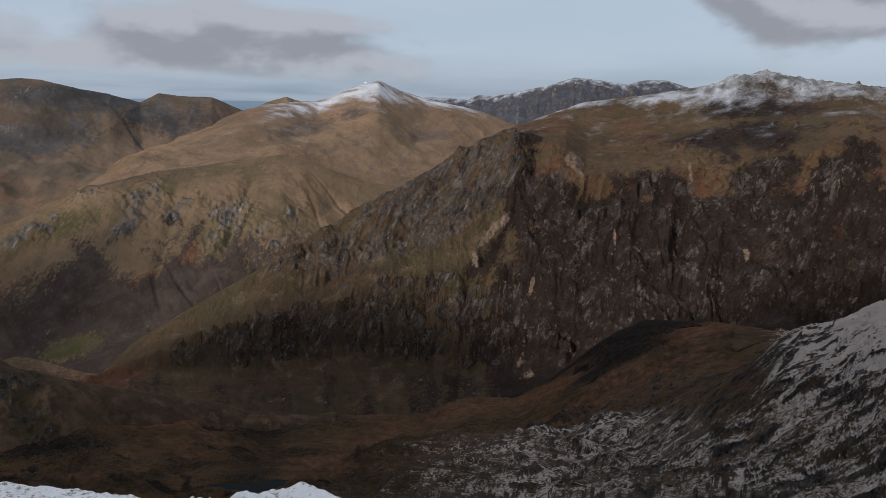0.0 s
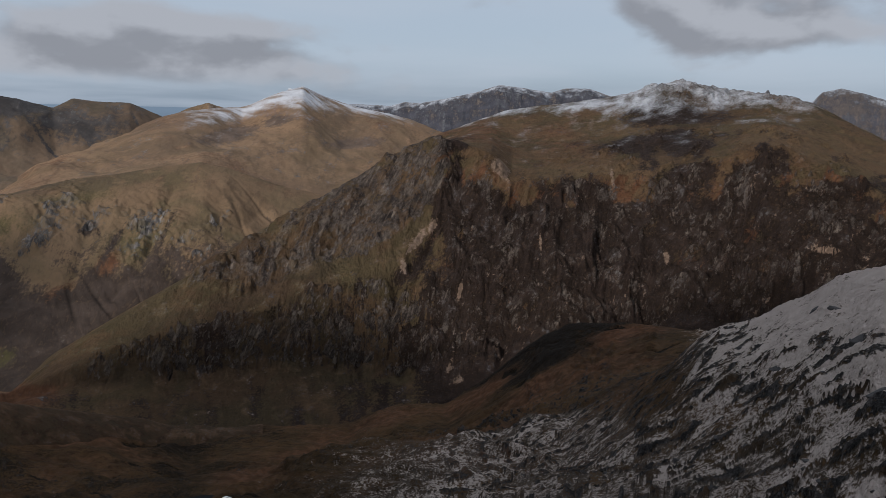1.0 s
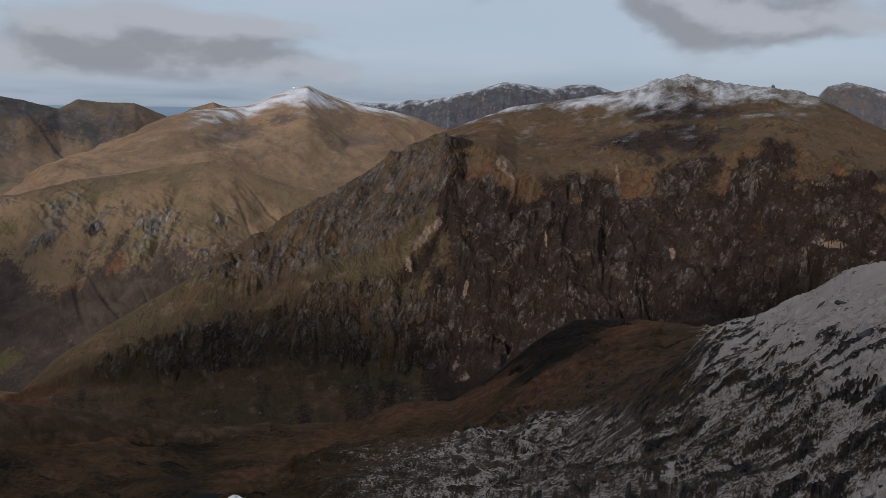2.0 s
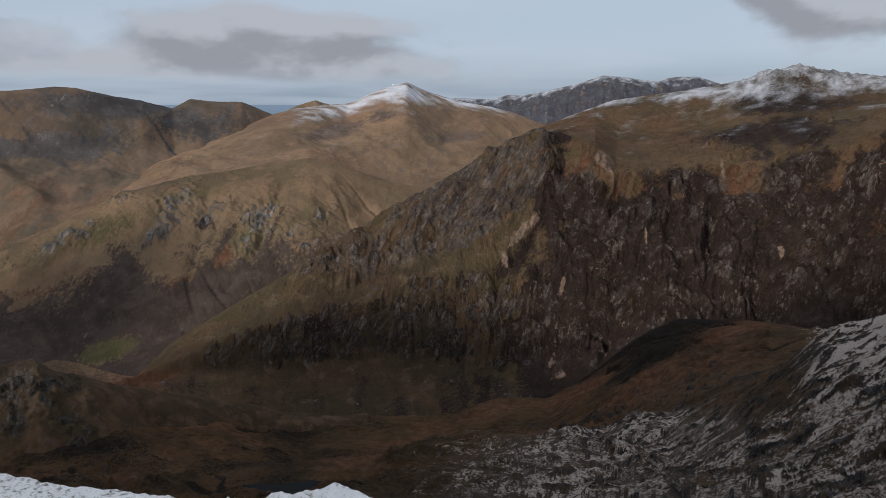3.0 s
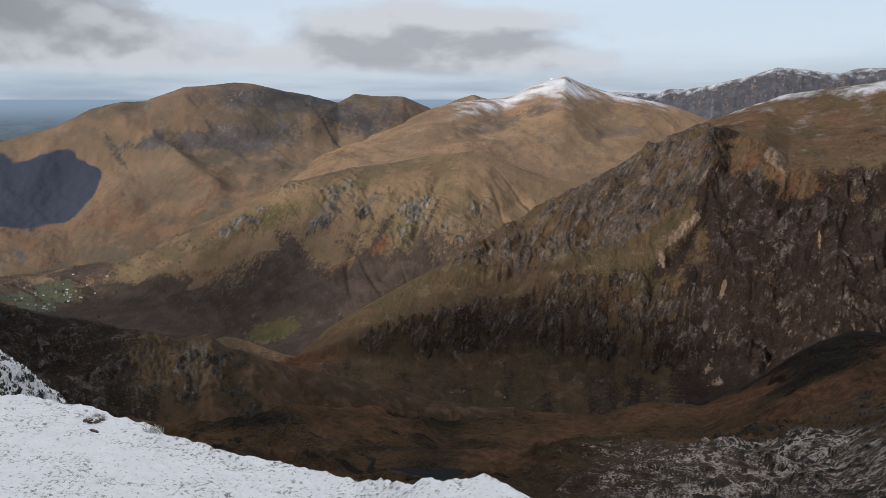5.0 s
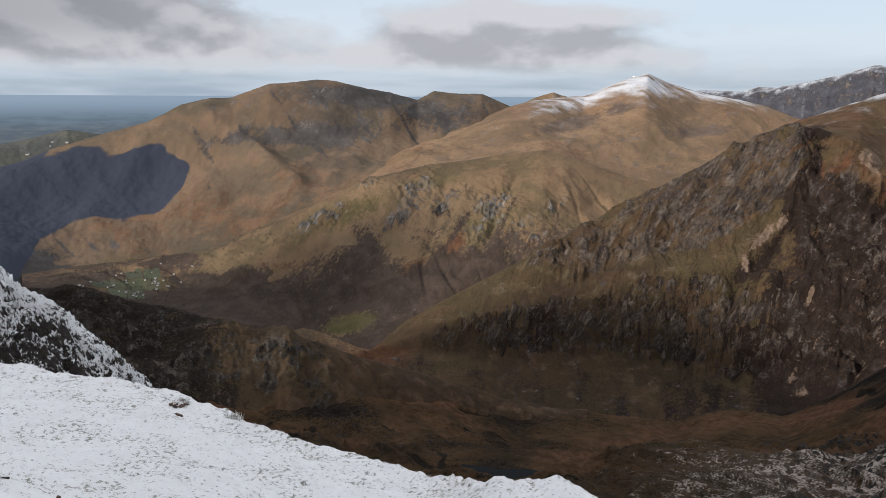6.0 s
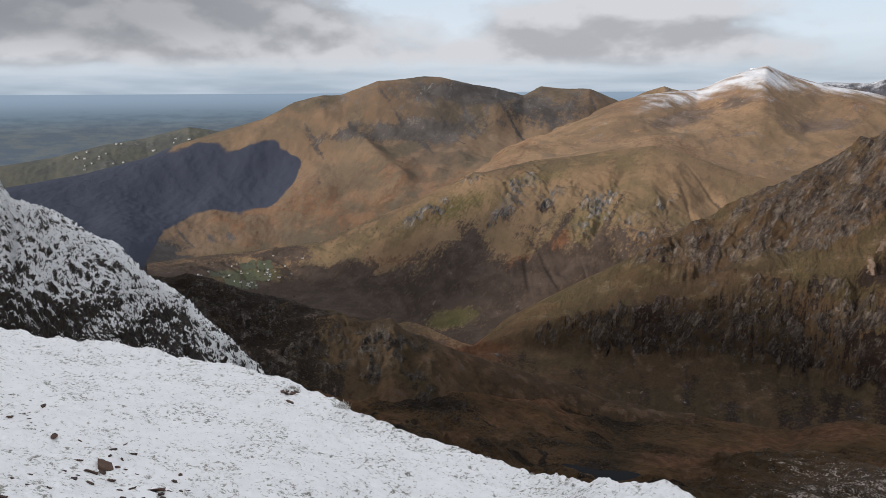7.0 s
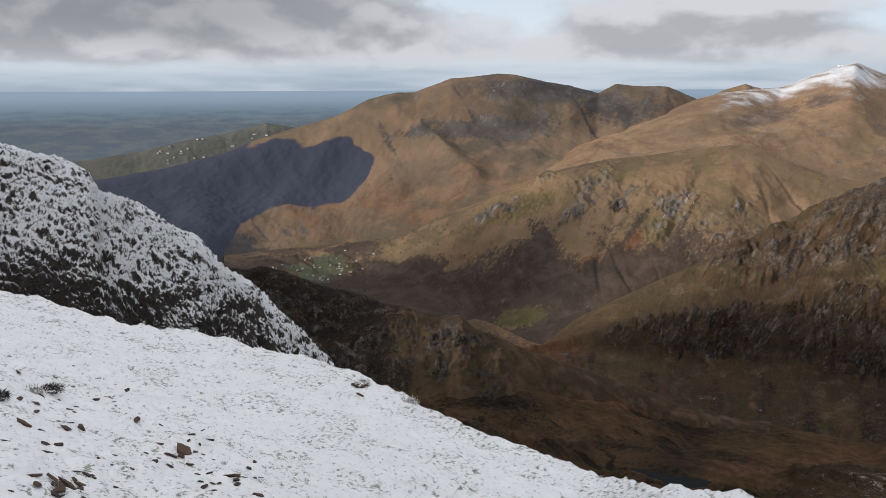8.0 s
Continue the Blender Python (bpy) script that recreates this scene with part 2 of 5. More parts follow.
def ribs(az, el, lines_):
    """Spurs (raised) and gullies (sunk) that run along the given lines of azimuth and elevation: height, half width, course."""
    total = np.zeros_like(el)
    for height, wide, course in lines_:
        d = np.full_like(el, 1e9)
        for (a0, e0), (a1, e1) in zip(course, course[1:]):
            ux, uy = a1 - a0, e1 - e0
            t = np.clip(((az - a0) * ux + (el - e0) * uy) / (ux * ux + uy * uy), 0, 1)
            d = np.minimum(d, (az - a0 - t * ux) ** 2 + (el - e0 - t * uy) ** 2)
        total += height * np.exp(-(np.sqrt(d) / wide) ** 1.5)
    return total


def spots(az, el, places):
    """Soft blots at (azimuth, elevation, half width, half height, amount, lean): patches of one kind of growth, or of
    painted shade.
    """
    total = np.zeros_like(el)
    for a, e, wa, we, amount, lean in places:
        u, v = az - a, el - e
        u, v = u * math.cos(lean) + v * math.sin(lean), v * math.cos(lean) - u * math.sin(lean)
        total = np.maximum(total, amount * np.exp(-(u / wa) ** 2 - (v / we) ** 2))
    return total


# land lines: azimuth and elevation in degrees and distance in metres from the standpoint
FACE_EDGE = [(-26.0, 1900, -19.16), (-23.0, 1880, -17.20), (-22.4, 1880, -16.84), (-20.5, 1900, -15.81), (-17.1, 1950, -13.81), (-12.8, 2000, -11.53), (-8.2, 2080, -8.65), (-4.9, 2120, -6.77), (0.2, 2150, -4.19), (1.0, 2150, -3.35), (2.9, 2150, -2.34), (5.0, 2150, -1.51), (5.2, 2150, -1.93), (6.2, 2150, -1.97), (8.7, 2120, -2.64), (10.2, 2080, -4.23), (14.1, 2080, -4.44), (16.0, 2080, -3.96), (19.2, 2080, -3.61), (21.8, 2060, -3.34), (25.5, 2040, -2.20), (27.2, 2020, -1.60), (29.0, 2000, -1.91), (31.4, 2000, -2.91), (34.7, 1980, -4.25)]
FACE_FOOT = [(-26.0, 1700, -19.43), (-22.7, 1700, -18.82), (-19.0, 1620, -20.62), (-10.3, 1560, -21.82), (-1.7, 1540, -21.85), (5.8, 1540, -21.57), (8.5, 1540, -20.85), (14.8, 1540, -19.49), (24.8, 1500, -16.56), (35.7, 1500, -13.53)]
DOME_CREST = [(1.1, 2900, -4.74), (3.7, 2900, -2.14), (5.0, 2950, -1.34), (6.2, 2950, -0.91), (7.4, 2950, -0.40), (9.8, 3000, 0.41), (12.2, 3000, 0.78), (16.2, 3000, 1.29), (18.1, 3000, 1.71), (19.6, 3000, 2.16), (21.1, 3000, 2.52), (21.8, 3000, 2.60), (22.9, 3000, 2.38), (25.1, 3000, 2.03), (26.2, 2950, 1.85), (28.7, 2900, 1.48), (30.1, 2850, 1.21), (32.1, 2750, 0.13), (34.4, 2650, -1.06)]
SNOWPEAK_CREST = [(-27.4, 3900, -7.44), (-25.7, 4000, -5.43), (-23.3, 4100, -4.09), (-18.5, 4200, -2.15), (-14.4, 4300, -0.64), (-12.8, 4350, -0.17), (-11.5, 4350, -0.05), (-9.1, 4400, 0.11), (-7.1, 4400, 0.94), (-5.3, 4400, 1.56), (-4.8, 4400, 1.67), (-3.1, 4400, 1.00), (-1.1, 4350, 0.40), (0.9, 4300, 0.01), (2.8, 4250, -0.39), (4.8, 4200, -1.12), (5.9, 4200, -1.31), (9.9, 4200, -2.20)]
RIDGE_CREST = [(-46.3, 2800, -11.40), (-41.4, 2780, -11.13), (-35.6, 2750, -10.61), (-33.1, 2750, -9.40), (-28.9, 2750, -7.76), (-27.2, 2780, -6.85), (-24.8, 2800, -5.97), (-23.2, 2820, -5.51), (-20.0, 2850, -4.95), (-17.3, 2850, -4.67), (-14.6, 2850, -4.19), (-12.1, 2850, -3.91), (-12.0, 2850, -3.84), (-10.3, 2850, -4.21), (-6.2, 2850, -5.63), (-2.1, 2850, -6.41)]
RIDGE_FOOT = [(-46.3, 2550, -12.12), (-41.5, 2500, -13.17), (-37.7, 2450, -13.70), (-33.5, 2300, -15.01), (-29.2, 2150, -17.07), (-25.0, 2050, -17.39), (-22.8, 2000, -17.71), (-16.7, 2000, -17.35)]
LEFT_CREST = [(-58.4, 3700, -5.98), (-54.9, 3750, -5.59), (-51.6, 3800, -5.07), (-47.8, 3850, -4.25), (-45.5, 3900, -3.36), (-42.7, 3950, -2.53), (-39.5, 4000, -1.65), (-37.4, 4050, -0.50), (-35.4, 4050, -0.04), (-34.0, 4050, -0.00), (-31.4, 4050, 0.90), (-28.1, 4050, 1.24), (-26.9, 4050, 1.19), (-24.9, 4050, 0.75), (-22.9, 4100, 0.39), (-21.0, 4200, -0.17), (-19.8, 4300, 0.49), (-18.7, 4300, 0.33), (-16.4, 4300, 0.31), (-14.3, 4350, -0.57), (-11.9, 4400, -1.10), (-8.3, 4400, -2.00)]
LEFT_FOOT = [(-58.7, 2900, -9.29), (-48.9, 2950, -9.78), (-46.6, 2950, -10.70), (-44.7, 2950, -11.20), (-39.8, 2950, -11.18), (-33.1, 3000, -9.44), (-27.2, 3100, -6.77), (-19.2, 3200, -5.06)]
PEAKLET = [(-14.8, 4500, -0.76), (-13.6, 4500, -0.40), (-12.3, 4500, 0.15), (-11.3, 4500, 0.43), (-10.3, 4500, 0.11), (-8.7, 4500, -0.37)]
BACK_CREST = [(-3.9, 4700, 0.33), (-1.1, 4700, 0.60), (1.3, 4700, 0.51), (2.4, 4700, 0.82), (3.5, 4650, 0.77), (5.4, 4600, 1.14), (7.6, 4600, 1.65), (9.1, 4600, 2.15), (10.8, 4600, 1.97), (12.8, 4600, 1.69), (13.8, 4700, 2.00), (15.5, 4700, 2.00), (16.8, 4700, 1.56), (18.5, 4700, 1.17)]
FAR_RIGHT = [(28.7, 3900, 0.78), (30.0, 3900, 1.35), (30.5, 3900, 1.93), (31.6, 3900, 2.19), (32.9, 3900, 1.88), (34.2, 3900, 1.47)]
FOOTHILL = [(-59.6, 4450, -4.81), (-53.0, 4450, -3.88), (-50.0, 4450, -3.19), (-47.4, 4500, -2.81), (-44.6, 4500, -2.11), (-43.5, 4500, -2.28), (-41.7, 4500, -2.62), (-37.9, 4500, -2.06)]
SPUR_CREST = [(-50.6, 950, -12.24), (-46.7, 940, -12.50), (-45.1, 935, -12.39), (-41.5, 920, -13.78), (-38.2, 900, -14.71), (-35.7, 885, -15.60), (-32.3, 868, -16.46), (-30.7, 860, -16.34), (-29.7, 855, -17.15), (-27.7, 850, -18.03), (-25.8, 862, -18.63), (-22.8, 885, -19.40), (-19.8, 900, -20.26), (-16.5, 920, -21.10), (-14.4, 930, -21.75), (-10.8, 930, -22.35)]
LIP = [(-44.9, 900, -17.46), (-31.2, 900, -19.60), (-25.2, 930, -19.23), (-19.0, 930, -20.62), (-15.6, 930, -22.14), (-13.8, 920, -22.97), (-7.7, 960, -22.30), (-1.6, 960, -22.47), (0.5, 960, -21.56), (2.1, 960, -21.09), (5.8, 960, -21.08), (6.3, 960, -20.80), (8.4, 960, -19.45), (10.5, 950, -17.75), (13.0, 940, -16.00), (15.0, 930, -15.07), (18.7, 900, -14.52), (21.9, 880, -14.44), (25.0, 850, -14.52), (30.0, 800, -13.23), (35.6, 800, -12.11)]
FLOOR = [(-44.5, 520, -23.76), (-29.2, 560, -24.69), (-22.6, 600, -25.60), (-12.9, 600, -26.35), (-10.3, 640, -25.15), (-1.6, 640, -24.49), (6.3, 620, -23.08), (10.7, 600, -22.52), (15.0, 560, -21.85), (19.0, 500, -19.53), (22.8, 430, -16.78), (24.3, 400, -15.26), (26.1, 380, -14.16), (27.9, 350, -13.57), (29.9, 330, -12.15), (32.2, 300, -10.75), (35.3, 280, -9.29)]
SNOW_EDGE = [(-64.1, 34, -11.25), (-61.9, 33, -12.15), (-60.0, 31.5, -13.02), (-58.1, 30.7, -13.85), (-56.0, 30, -14.55), (-53.5, 29.3, -15.35), (-51.0, 28.7, -16.13), (-48.2, 28, -16.92), (-44.5, 27, -17.88), (-41.4, 26, -18.75), (-39.1, 24.5, -19.5), (-38.3, 24, -20.1), (-36.6, 23.3, -20.72), (-34.3, 22.1, -21.6), (-33.8, 21.8, -22.3), (-32.0, 20.8, -23.02), (-30.1, 20.2, -23.82), (-28.5, 19.8, -24.4), (-26.4, 19.4, -25.0), (-23.0, 19, -25.82), (-20.0, 18.5, -26.38), (-17.8, 17.3, -26.55), (-15.0, 16, -26.43), (-12.0, 15.6, -26.38), (-10.2, 15.3, -26.45), (-9.2, 15.2, -26.8), (-7.7, 15, -27.3), (-4.8, 14.5, -29.4)]
BUTTRESS = [(-63.2, 170, -2.89), (-61.4, 160, -3.37), (-59.5, 155, -3.91), (-58.2, 150, -4.33), (-56.3, 145, -5.34), (-55.7, 140, -6.31), (-53.6, 130, -7.56), (-51.2, 122, -9.06), (-49.7, 118, -10.13), (-47.9, 110, -12.23), (-46.4, 105, -13.32), (-44.5, 98, -15.25), (-42.5, 92, -17.18), (-41.3, 88, -18.93), (-39.2, 85, -21.36)]
LEFT_RIBS = [(22, 1.0, [(-32.4, -4.3), (-33.6, -5.4), (-35.3, -6.3)]),
    (22, 1.0, [(-32.4, -4.3), (-31.4, -5.2), (-29.9, -6.1)]),
    (30, 0.8, [(-35.8, -0.87), (-34.2, -2.48), (-32.8, -3.70), (-31.4, -4.93), (-29.5, -5.96)]),
    (-24, 1.6, [(-25.1, -0.51), (-26.1, -2.30), (-27.3, -4.12), (-28.9, -5.55)]),
    (22, 0.9, [(-21.0, -0.33), (-22.9, -2.10), (-24.8, -3.51), (-27.3, -4.93)]),
    (-25, 0.9, [(-15.5, -1.49), (-20.1, -2.88), (-24.0, -3.98), (-28.1, -6.16), (-31.8, -7.60)]),
    (18, 1, [(-39.5, -2.84), (-41.2, -5.44), (-43.7, -7.80), (-46.5, -8.90)]),
    (16, 0.8, [(-31.4, 0.70), (-31.8, -1.09), (-33.8, -3.09)]),
    (14, 0.7, [(-35.5, -5.52), (-38.0, -7.53), (-41.4, -9.50)]),
    (-14, 0.6, [(-33.0, -6.36), (-36.0, -8.38), (-39.8, -10.77)])]
PEAK_RIBS = [(26, 0.9, [(-6.3, 0.81), (-10.3, -0.45), (-14.4, -1.89), (-18.5, -3.23), (-22.1, -4.39)]),
    (-26, 1, [(-8.3, -0.57), (-10.7, -1.78), (-14.4, -3.26), (-18.5, -4.16)]),
    (18, 0.9, [(-4.8, 1.60), (-5.1, -0.38), (-3.8, -2.18), (-1.8, -3.77)]),
    (-20, 0.9, [(-1.4, -0.78), (-2.2, -2.57), (-4.6, -3.27)]),
    (-22, 0.8, [(4.8, -1.31), (1.8, -2.35), (-2.1, -4.46), (-6.2, -6.25)]),
    (10, 0.5, [(-7.9, -2.39), (-12.0, -3.80), (-16.9, -4.79)])]
RIDGE_RIBS = [(-14, 0.4, [(-18.8, -5.45), (-19.8, -9.49), (-20.6, -11.54)]),
    (-16, 0.4, [(-13.8, -5.34), (-15.2, -8.52), (-16.2, -10.95), (-18.1, -12.44)]),
    (8, 0.6, [(-16.9, -4.82), (-17.9, -8.22), (-19.4, -11.09)]),
    (18, 0.6, [(-22.8, -5.51), (-26.0, -7.58), (-28.9, -9.65), (-31.4, -10.69)]),
    (6, 0.9, [(-10.2, -4.85), (-12.9, -8.03), (-15.8, -11.33), (-19.6, -14.94), (-22.0, -16.67)]),
    (-10, 0.7, [(-7.3, -6.25), (-11.3, -10.09), (-14.9, -13.26), (-19.2, -15.52)]),
    (12, 0.5, [(-27.2, -6.97), (-30.5, -8.63), (-33.9, -9.64), (-37.3, -11.24)]),
    (-10, 0.5, [(-24.8, -6.75), (-28.0, -9.65), (-31.4, -12.14), (-35.6, -13.75)])]
FACE_RIBS = [(-20, 0.5, [(6.8, -2.50), (6.0, -5.83), (4.0, -9.87), (1.9, -12.17)]),
    (18, 0.6, [(5.2, -2.01), (5.3, -5.45), (6.0, -9.38), (6.6, -12.51)]),
    (-32, 0.45, [(1.9, -11.97), (1.5, -15.22), (2.8, -17.53)]),
    (22, 0.7, [(4.1, -12.26), (4.4, -16.63)]),
    (-28, 0.5, [(10.9, -10.78), (10.4, -14.50), (9.7, -18.19)]),
    (-22, 0.5, [(16.9, -8.46), (16.7, -11.72), (18.8, -13.99)]),
    (26, 0.7, [(13.8, -10.65), (14.6, -14.28)]),
    (22, 1.2, [(27.2, -1.75), (27.6, -4.31), (29.5, -7.60)]),
    (16, 0.9, [(1.0, -3.55), (-2.9, -7.23), (-7.8, -10.17)]),
    (-14, 0.6, [(-2.0, -8.85), (-6.1, -11.39), (-10.3, -13.07)])]
NEAR = [(-64, 200, -30.0), (-45, 400, -29.0), (-30, 380, -29.5), (-15, 330, -29.5), (0, 260, -28.5), (15, 190, -27.0), (25, 130, -25.0), (36, 90, -24.0), (48, 80, -22.0)]

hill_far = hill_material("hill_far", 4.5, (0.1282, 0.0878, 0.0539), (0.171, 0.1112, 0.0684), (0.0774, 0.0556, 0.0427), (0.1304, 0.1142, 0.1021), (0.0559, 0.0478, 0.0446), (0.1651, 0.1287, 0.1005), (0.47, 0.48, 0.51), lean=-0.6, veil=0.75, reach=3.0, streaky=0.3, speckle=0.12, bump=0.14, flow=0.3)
# the snow slot here holds slate blue with cloud shadow and haze mixed in
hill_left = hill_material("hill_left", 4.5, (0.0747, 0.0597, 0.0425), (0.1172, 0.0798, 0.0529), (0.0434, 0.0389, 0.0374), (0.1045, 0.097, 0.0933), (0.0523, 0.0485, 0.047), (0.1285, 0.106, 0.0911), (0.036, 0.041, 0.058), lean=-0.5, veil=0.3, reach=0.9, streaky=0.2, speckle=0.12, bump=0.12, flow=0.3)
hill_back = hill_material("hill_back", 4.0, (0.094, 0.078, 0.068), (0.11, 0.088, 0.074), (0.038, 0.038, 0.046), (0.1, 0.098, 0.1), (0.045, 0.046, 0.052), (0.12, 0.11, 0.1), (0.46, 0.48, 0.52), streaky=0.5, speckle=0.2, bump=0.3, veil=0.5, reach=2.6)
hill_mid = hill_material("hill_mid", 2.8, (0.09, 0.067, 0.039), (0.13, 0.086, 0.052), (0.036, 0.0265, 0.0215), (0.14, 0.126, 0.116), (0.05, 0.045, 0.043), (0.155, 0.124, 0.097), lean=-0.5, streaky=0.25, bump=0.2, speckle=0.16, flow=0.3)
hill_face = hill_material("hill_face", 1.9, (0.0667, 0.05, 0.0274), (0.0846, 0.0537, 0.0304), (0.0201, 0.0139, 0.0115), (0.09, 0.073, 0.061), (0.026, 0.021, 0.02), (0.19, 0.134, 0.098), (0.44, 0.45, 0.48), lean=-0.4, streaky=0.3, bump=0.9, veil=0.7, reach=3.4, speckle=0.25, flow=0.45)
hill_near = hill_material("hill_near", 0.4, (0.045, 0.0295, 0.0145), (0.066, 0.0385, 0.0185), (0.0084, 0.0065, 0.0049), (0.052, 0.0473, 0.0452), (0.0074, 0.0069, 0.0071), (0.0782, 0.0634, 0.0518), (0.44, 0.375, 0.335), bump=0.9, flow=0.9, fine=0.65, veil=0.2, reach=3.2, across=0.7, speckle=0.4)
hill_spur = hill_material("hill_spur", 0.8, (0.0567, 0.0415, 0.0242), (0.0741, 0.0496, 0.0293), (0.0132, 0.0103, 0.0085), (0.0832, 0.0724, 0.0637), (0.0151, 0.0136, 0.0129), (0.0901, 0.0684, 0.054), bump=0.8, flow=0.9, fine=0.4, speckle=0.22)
rock_snow = hill_material("rock_snow", 0.045, (0.05, 0.042, 0.028), (0.06, 0.05, 0.034), (0.03, 0.025, 0.02), (0.085, 0.074, 0.069), (0.024, 0.021, 0.021), (0.12, 0.1, 0.09), (0.8, 0.8, 0.81), bump=0.7, flow=1.0, fine=0.85, across=0.5, lean=0.3, reach=3.0, veil=0.06, ledge=1.6)
snow_mat = hill_material("snow_mat", 0.02, (0.2, 0.2, 0.17), (0.26, 0.25, 0.21), (0.12, 0.115, 0.1), (0.17, 0.16, 0.15), (0.07, 0.065, 0.06), (0.3, 0.26, 0.22), (0.82, 0.81, 0.81), 0.5, flow=1.0, fine=0.85, across=0.7, veil=0.16)


def grid(lo, hi, step):
    return np.arange(lo, hi + step / 2, step)


def place(az, r):
    a = np.radians(az)
    return r * np.sin(a), r * np.cos(a)


def elevation(r, z):
    return np.degrees(np.arctan2(z - EYE, r))


def off(q, dr, dz=None, z=None):
    """A line moved outwards by dr and down by dz (or to the height z)."""
    return q[0] + dr, (q[1] - dz) if z is None else np.full_like(q[1], z)


# the crag face across the valley
CLIFF_TOP = [(-27, 1790, -18.9), (-20.5, 1800, -16.9), (-17.0, 1800, -16.4), (-13.5, 1790, -15.6), (-10.3, 1790, -14.9), (-7.7, 1800, -14.1), (-4.8, 1800, -13.3), (0.5, 1820, -12.2), (5, 1800, -13.5), (10, 1790, -12.8), (16, 1790, -12.0), (22, 1780, -11.2), (28, 1760, -10.5), (46, 1740, -9.5)]
CLIFF_FOOT = [(-27, 1760, -19.2), (-20.5, 1765, -18.1), (-17.0, 1760, -18.2), (-13.5, 1755, -18.5), (-10.3, 1755, -18.2), (-5.0, 1755, -18.0), (-1.7, 1755, -18.3), (2.3, 1755, -18.6), (8, 1745, -17.5), (16, 1730, -16.0), (24, 1710, -14.5), (46, 1690, -12.5)]


def crag_face():
    az = grid(-27, 46, 0.07)
    foot, edge = line(FACE_FOOT, az, 1.0), line(FACE_EDGE, az, 0.25)
    low, mid = line(CLIFF_FOOT, az, 0.5), line(CLIFF_TOP, az, 0.5)
    upper = mid[0] * 0.5 + edge[0] * 0.5, mid[1] * 0.5 + edge[1] * 0.5
    crest = line([(-28, 2700, -17.0), (-8, 2850, -13.0)] + DOME_CREST, az, 0.2)
    shoulder = crest[0] - 420, edge[1] * 0.45 + crest[1] * 0.55 - 18
    r, z, s = loft([off(foot, -160, 30), foot, low, mid, upper, edge, shoulder, crest, off(crest, 300, 70), off(crest, 1100, z=-400)],
                   [8, 70, 70, 100, 100, 90, 70, 12, 6])
    A = np.broadcast_to(az, r.shape)
    x, y = place(A, r)
    arc = np.radians(A) * 1800
    right = smooth(A, 1.5, 7)
    body = smooth(s, 1.2, 2.0) * (1 - smooth(s, 4.5 + 0.35 * (1 - right), 5.0 + 0.15 * right))
    under = np.interp(A, [-14, -13.1, -6.2, -1.1, 2.3, 5.4, 6.2], [-12.5, -12.5, -11.7, -10.4, -8.4, -5.2, -3.0]) + 0.6 * fbm(arc / 60, z / 60, 4, 47)
    slabs = smooth(elevation(r, z) - under, -0.25, 0.4) * (1 - smooth(s, 4.9, 5.05)) * smooth(A, -14, -12.5) * (1 - smooth(A, 5.0, 6.2))
    warp = fbm(arc / 320, z / 240, 3, 4)
    big = ridged((arc - 0.4 * z) / 250 + 0.7 * warp, z / 500, 3, 11, 0.45)
    gully = ridged((arc - 0.3 * z) / 85 + 1.1 * warp, z / 260, 4, 21)
    cleft = ridged((arc - 0.85 * z) / 36 + 0.8 * warp, z / 130, 3, 25)
    fine = fbm(arc / 16, z / 22, 4, 31)
    fins = fbm(arc / 9 + 0.8 * warp, z / 45, 3, 33)
    cliff = smooth(s, 1.85, 2.05) * (1 - smooth(s, 2.85, 3.15)) * smooth(A, -21, -19)
    amount = np.clip(np.maximum(np.maximum(cliff, 0.45 * slabs), 0.9 * right * smooth(s, 1.3, 2.2)), 0, 1)
    amount = np.maximum(amount, 0.28 * smooth(s, 3.0, 3.6) * smooth(A, -16, -10)) * body
    # crags that reach up on to the dome, and its rocky top
    top = smooth(A, 17, 20) * (1 - smooth(A, 27, 31)) * smooth(s, 6.0, 6.6) * (1 - smooth(s, 6.92, 7.0))
    patchy = smooth(fbm(arc / 60, r / 110, 4, 402), 0.0, 0.4)
    above = smooth(s, 4.7, 5.1) * (1 - smooth(s, 5.5, 6.2)) * smooth(A, 11, 15) * patchy
    z = z + body * (32 * (big - 0.6) * (0.25 + 0.75 * right) + 26 * (gully - 0.75) * (0.1 + 0.9 * amount))
    dz, face = crags(z, arc, r, amount, 42.0, 300, 170)
    dz2, face2 = crags(z, arc + 40, r, amount, 13.0, 320, 46)
    dz3, face3 = crags(z, arc, r, np.clip(top + above, 0, 1), 20.0, 400, 90)
    z = z + 0.8 * dz + 0.75 * dz2 + dz3 + amount * (4 * (cleft - 0.6) * (0.5 + 0.9 * slabs) + 0.6 * fins + 1.1 * fine)
    z = z + ribs(A, elevation(r, z), FACE_RIBS) * body
    groove = np.clip(-ribs(A, elevation(r, z), FACE_RIBS) / 30, 0, 1) * body
    n = fbm(arc / 140, r / 200, 5, 5)
    high = smooth(s, 5.0, 5.6)
    z = z + high * (8 * n + (1.5 + 4 * top) * fbm(arc / 18, r / 40, 4, 15)) * (1 - 0.4 * smooth(s, 6.8, 7.0))
    el = elevation(r, z)
    streaks = smooth(fbm((arc - 0.1 * z + 60 * warp) / 9 + 0.9 * fine, z / 34 + 0.5 * warp, 4, 41), 0.1, 0.5) * smooth(fbm(arc / 110, z / 80, 4, 43), -0.12, 0.25)
    rock = 0.04 + 0.3 * cliff * smooth(fins, -0.3, 0.3) + 0.34 * face + 0.36 * face2 + slabs * (0.2 + 0.34 * smooth(cleft, 0.0, 0.7)) * (0.6 + 0.4 * smooth(A, -12, -4)) + 0.1 * amount + 0.45 * face3 + 0.3 * top
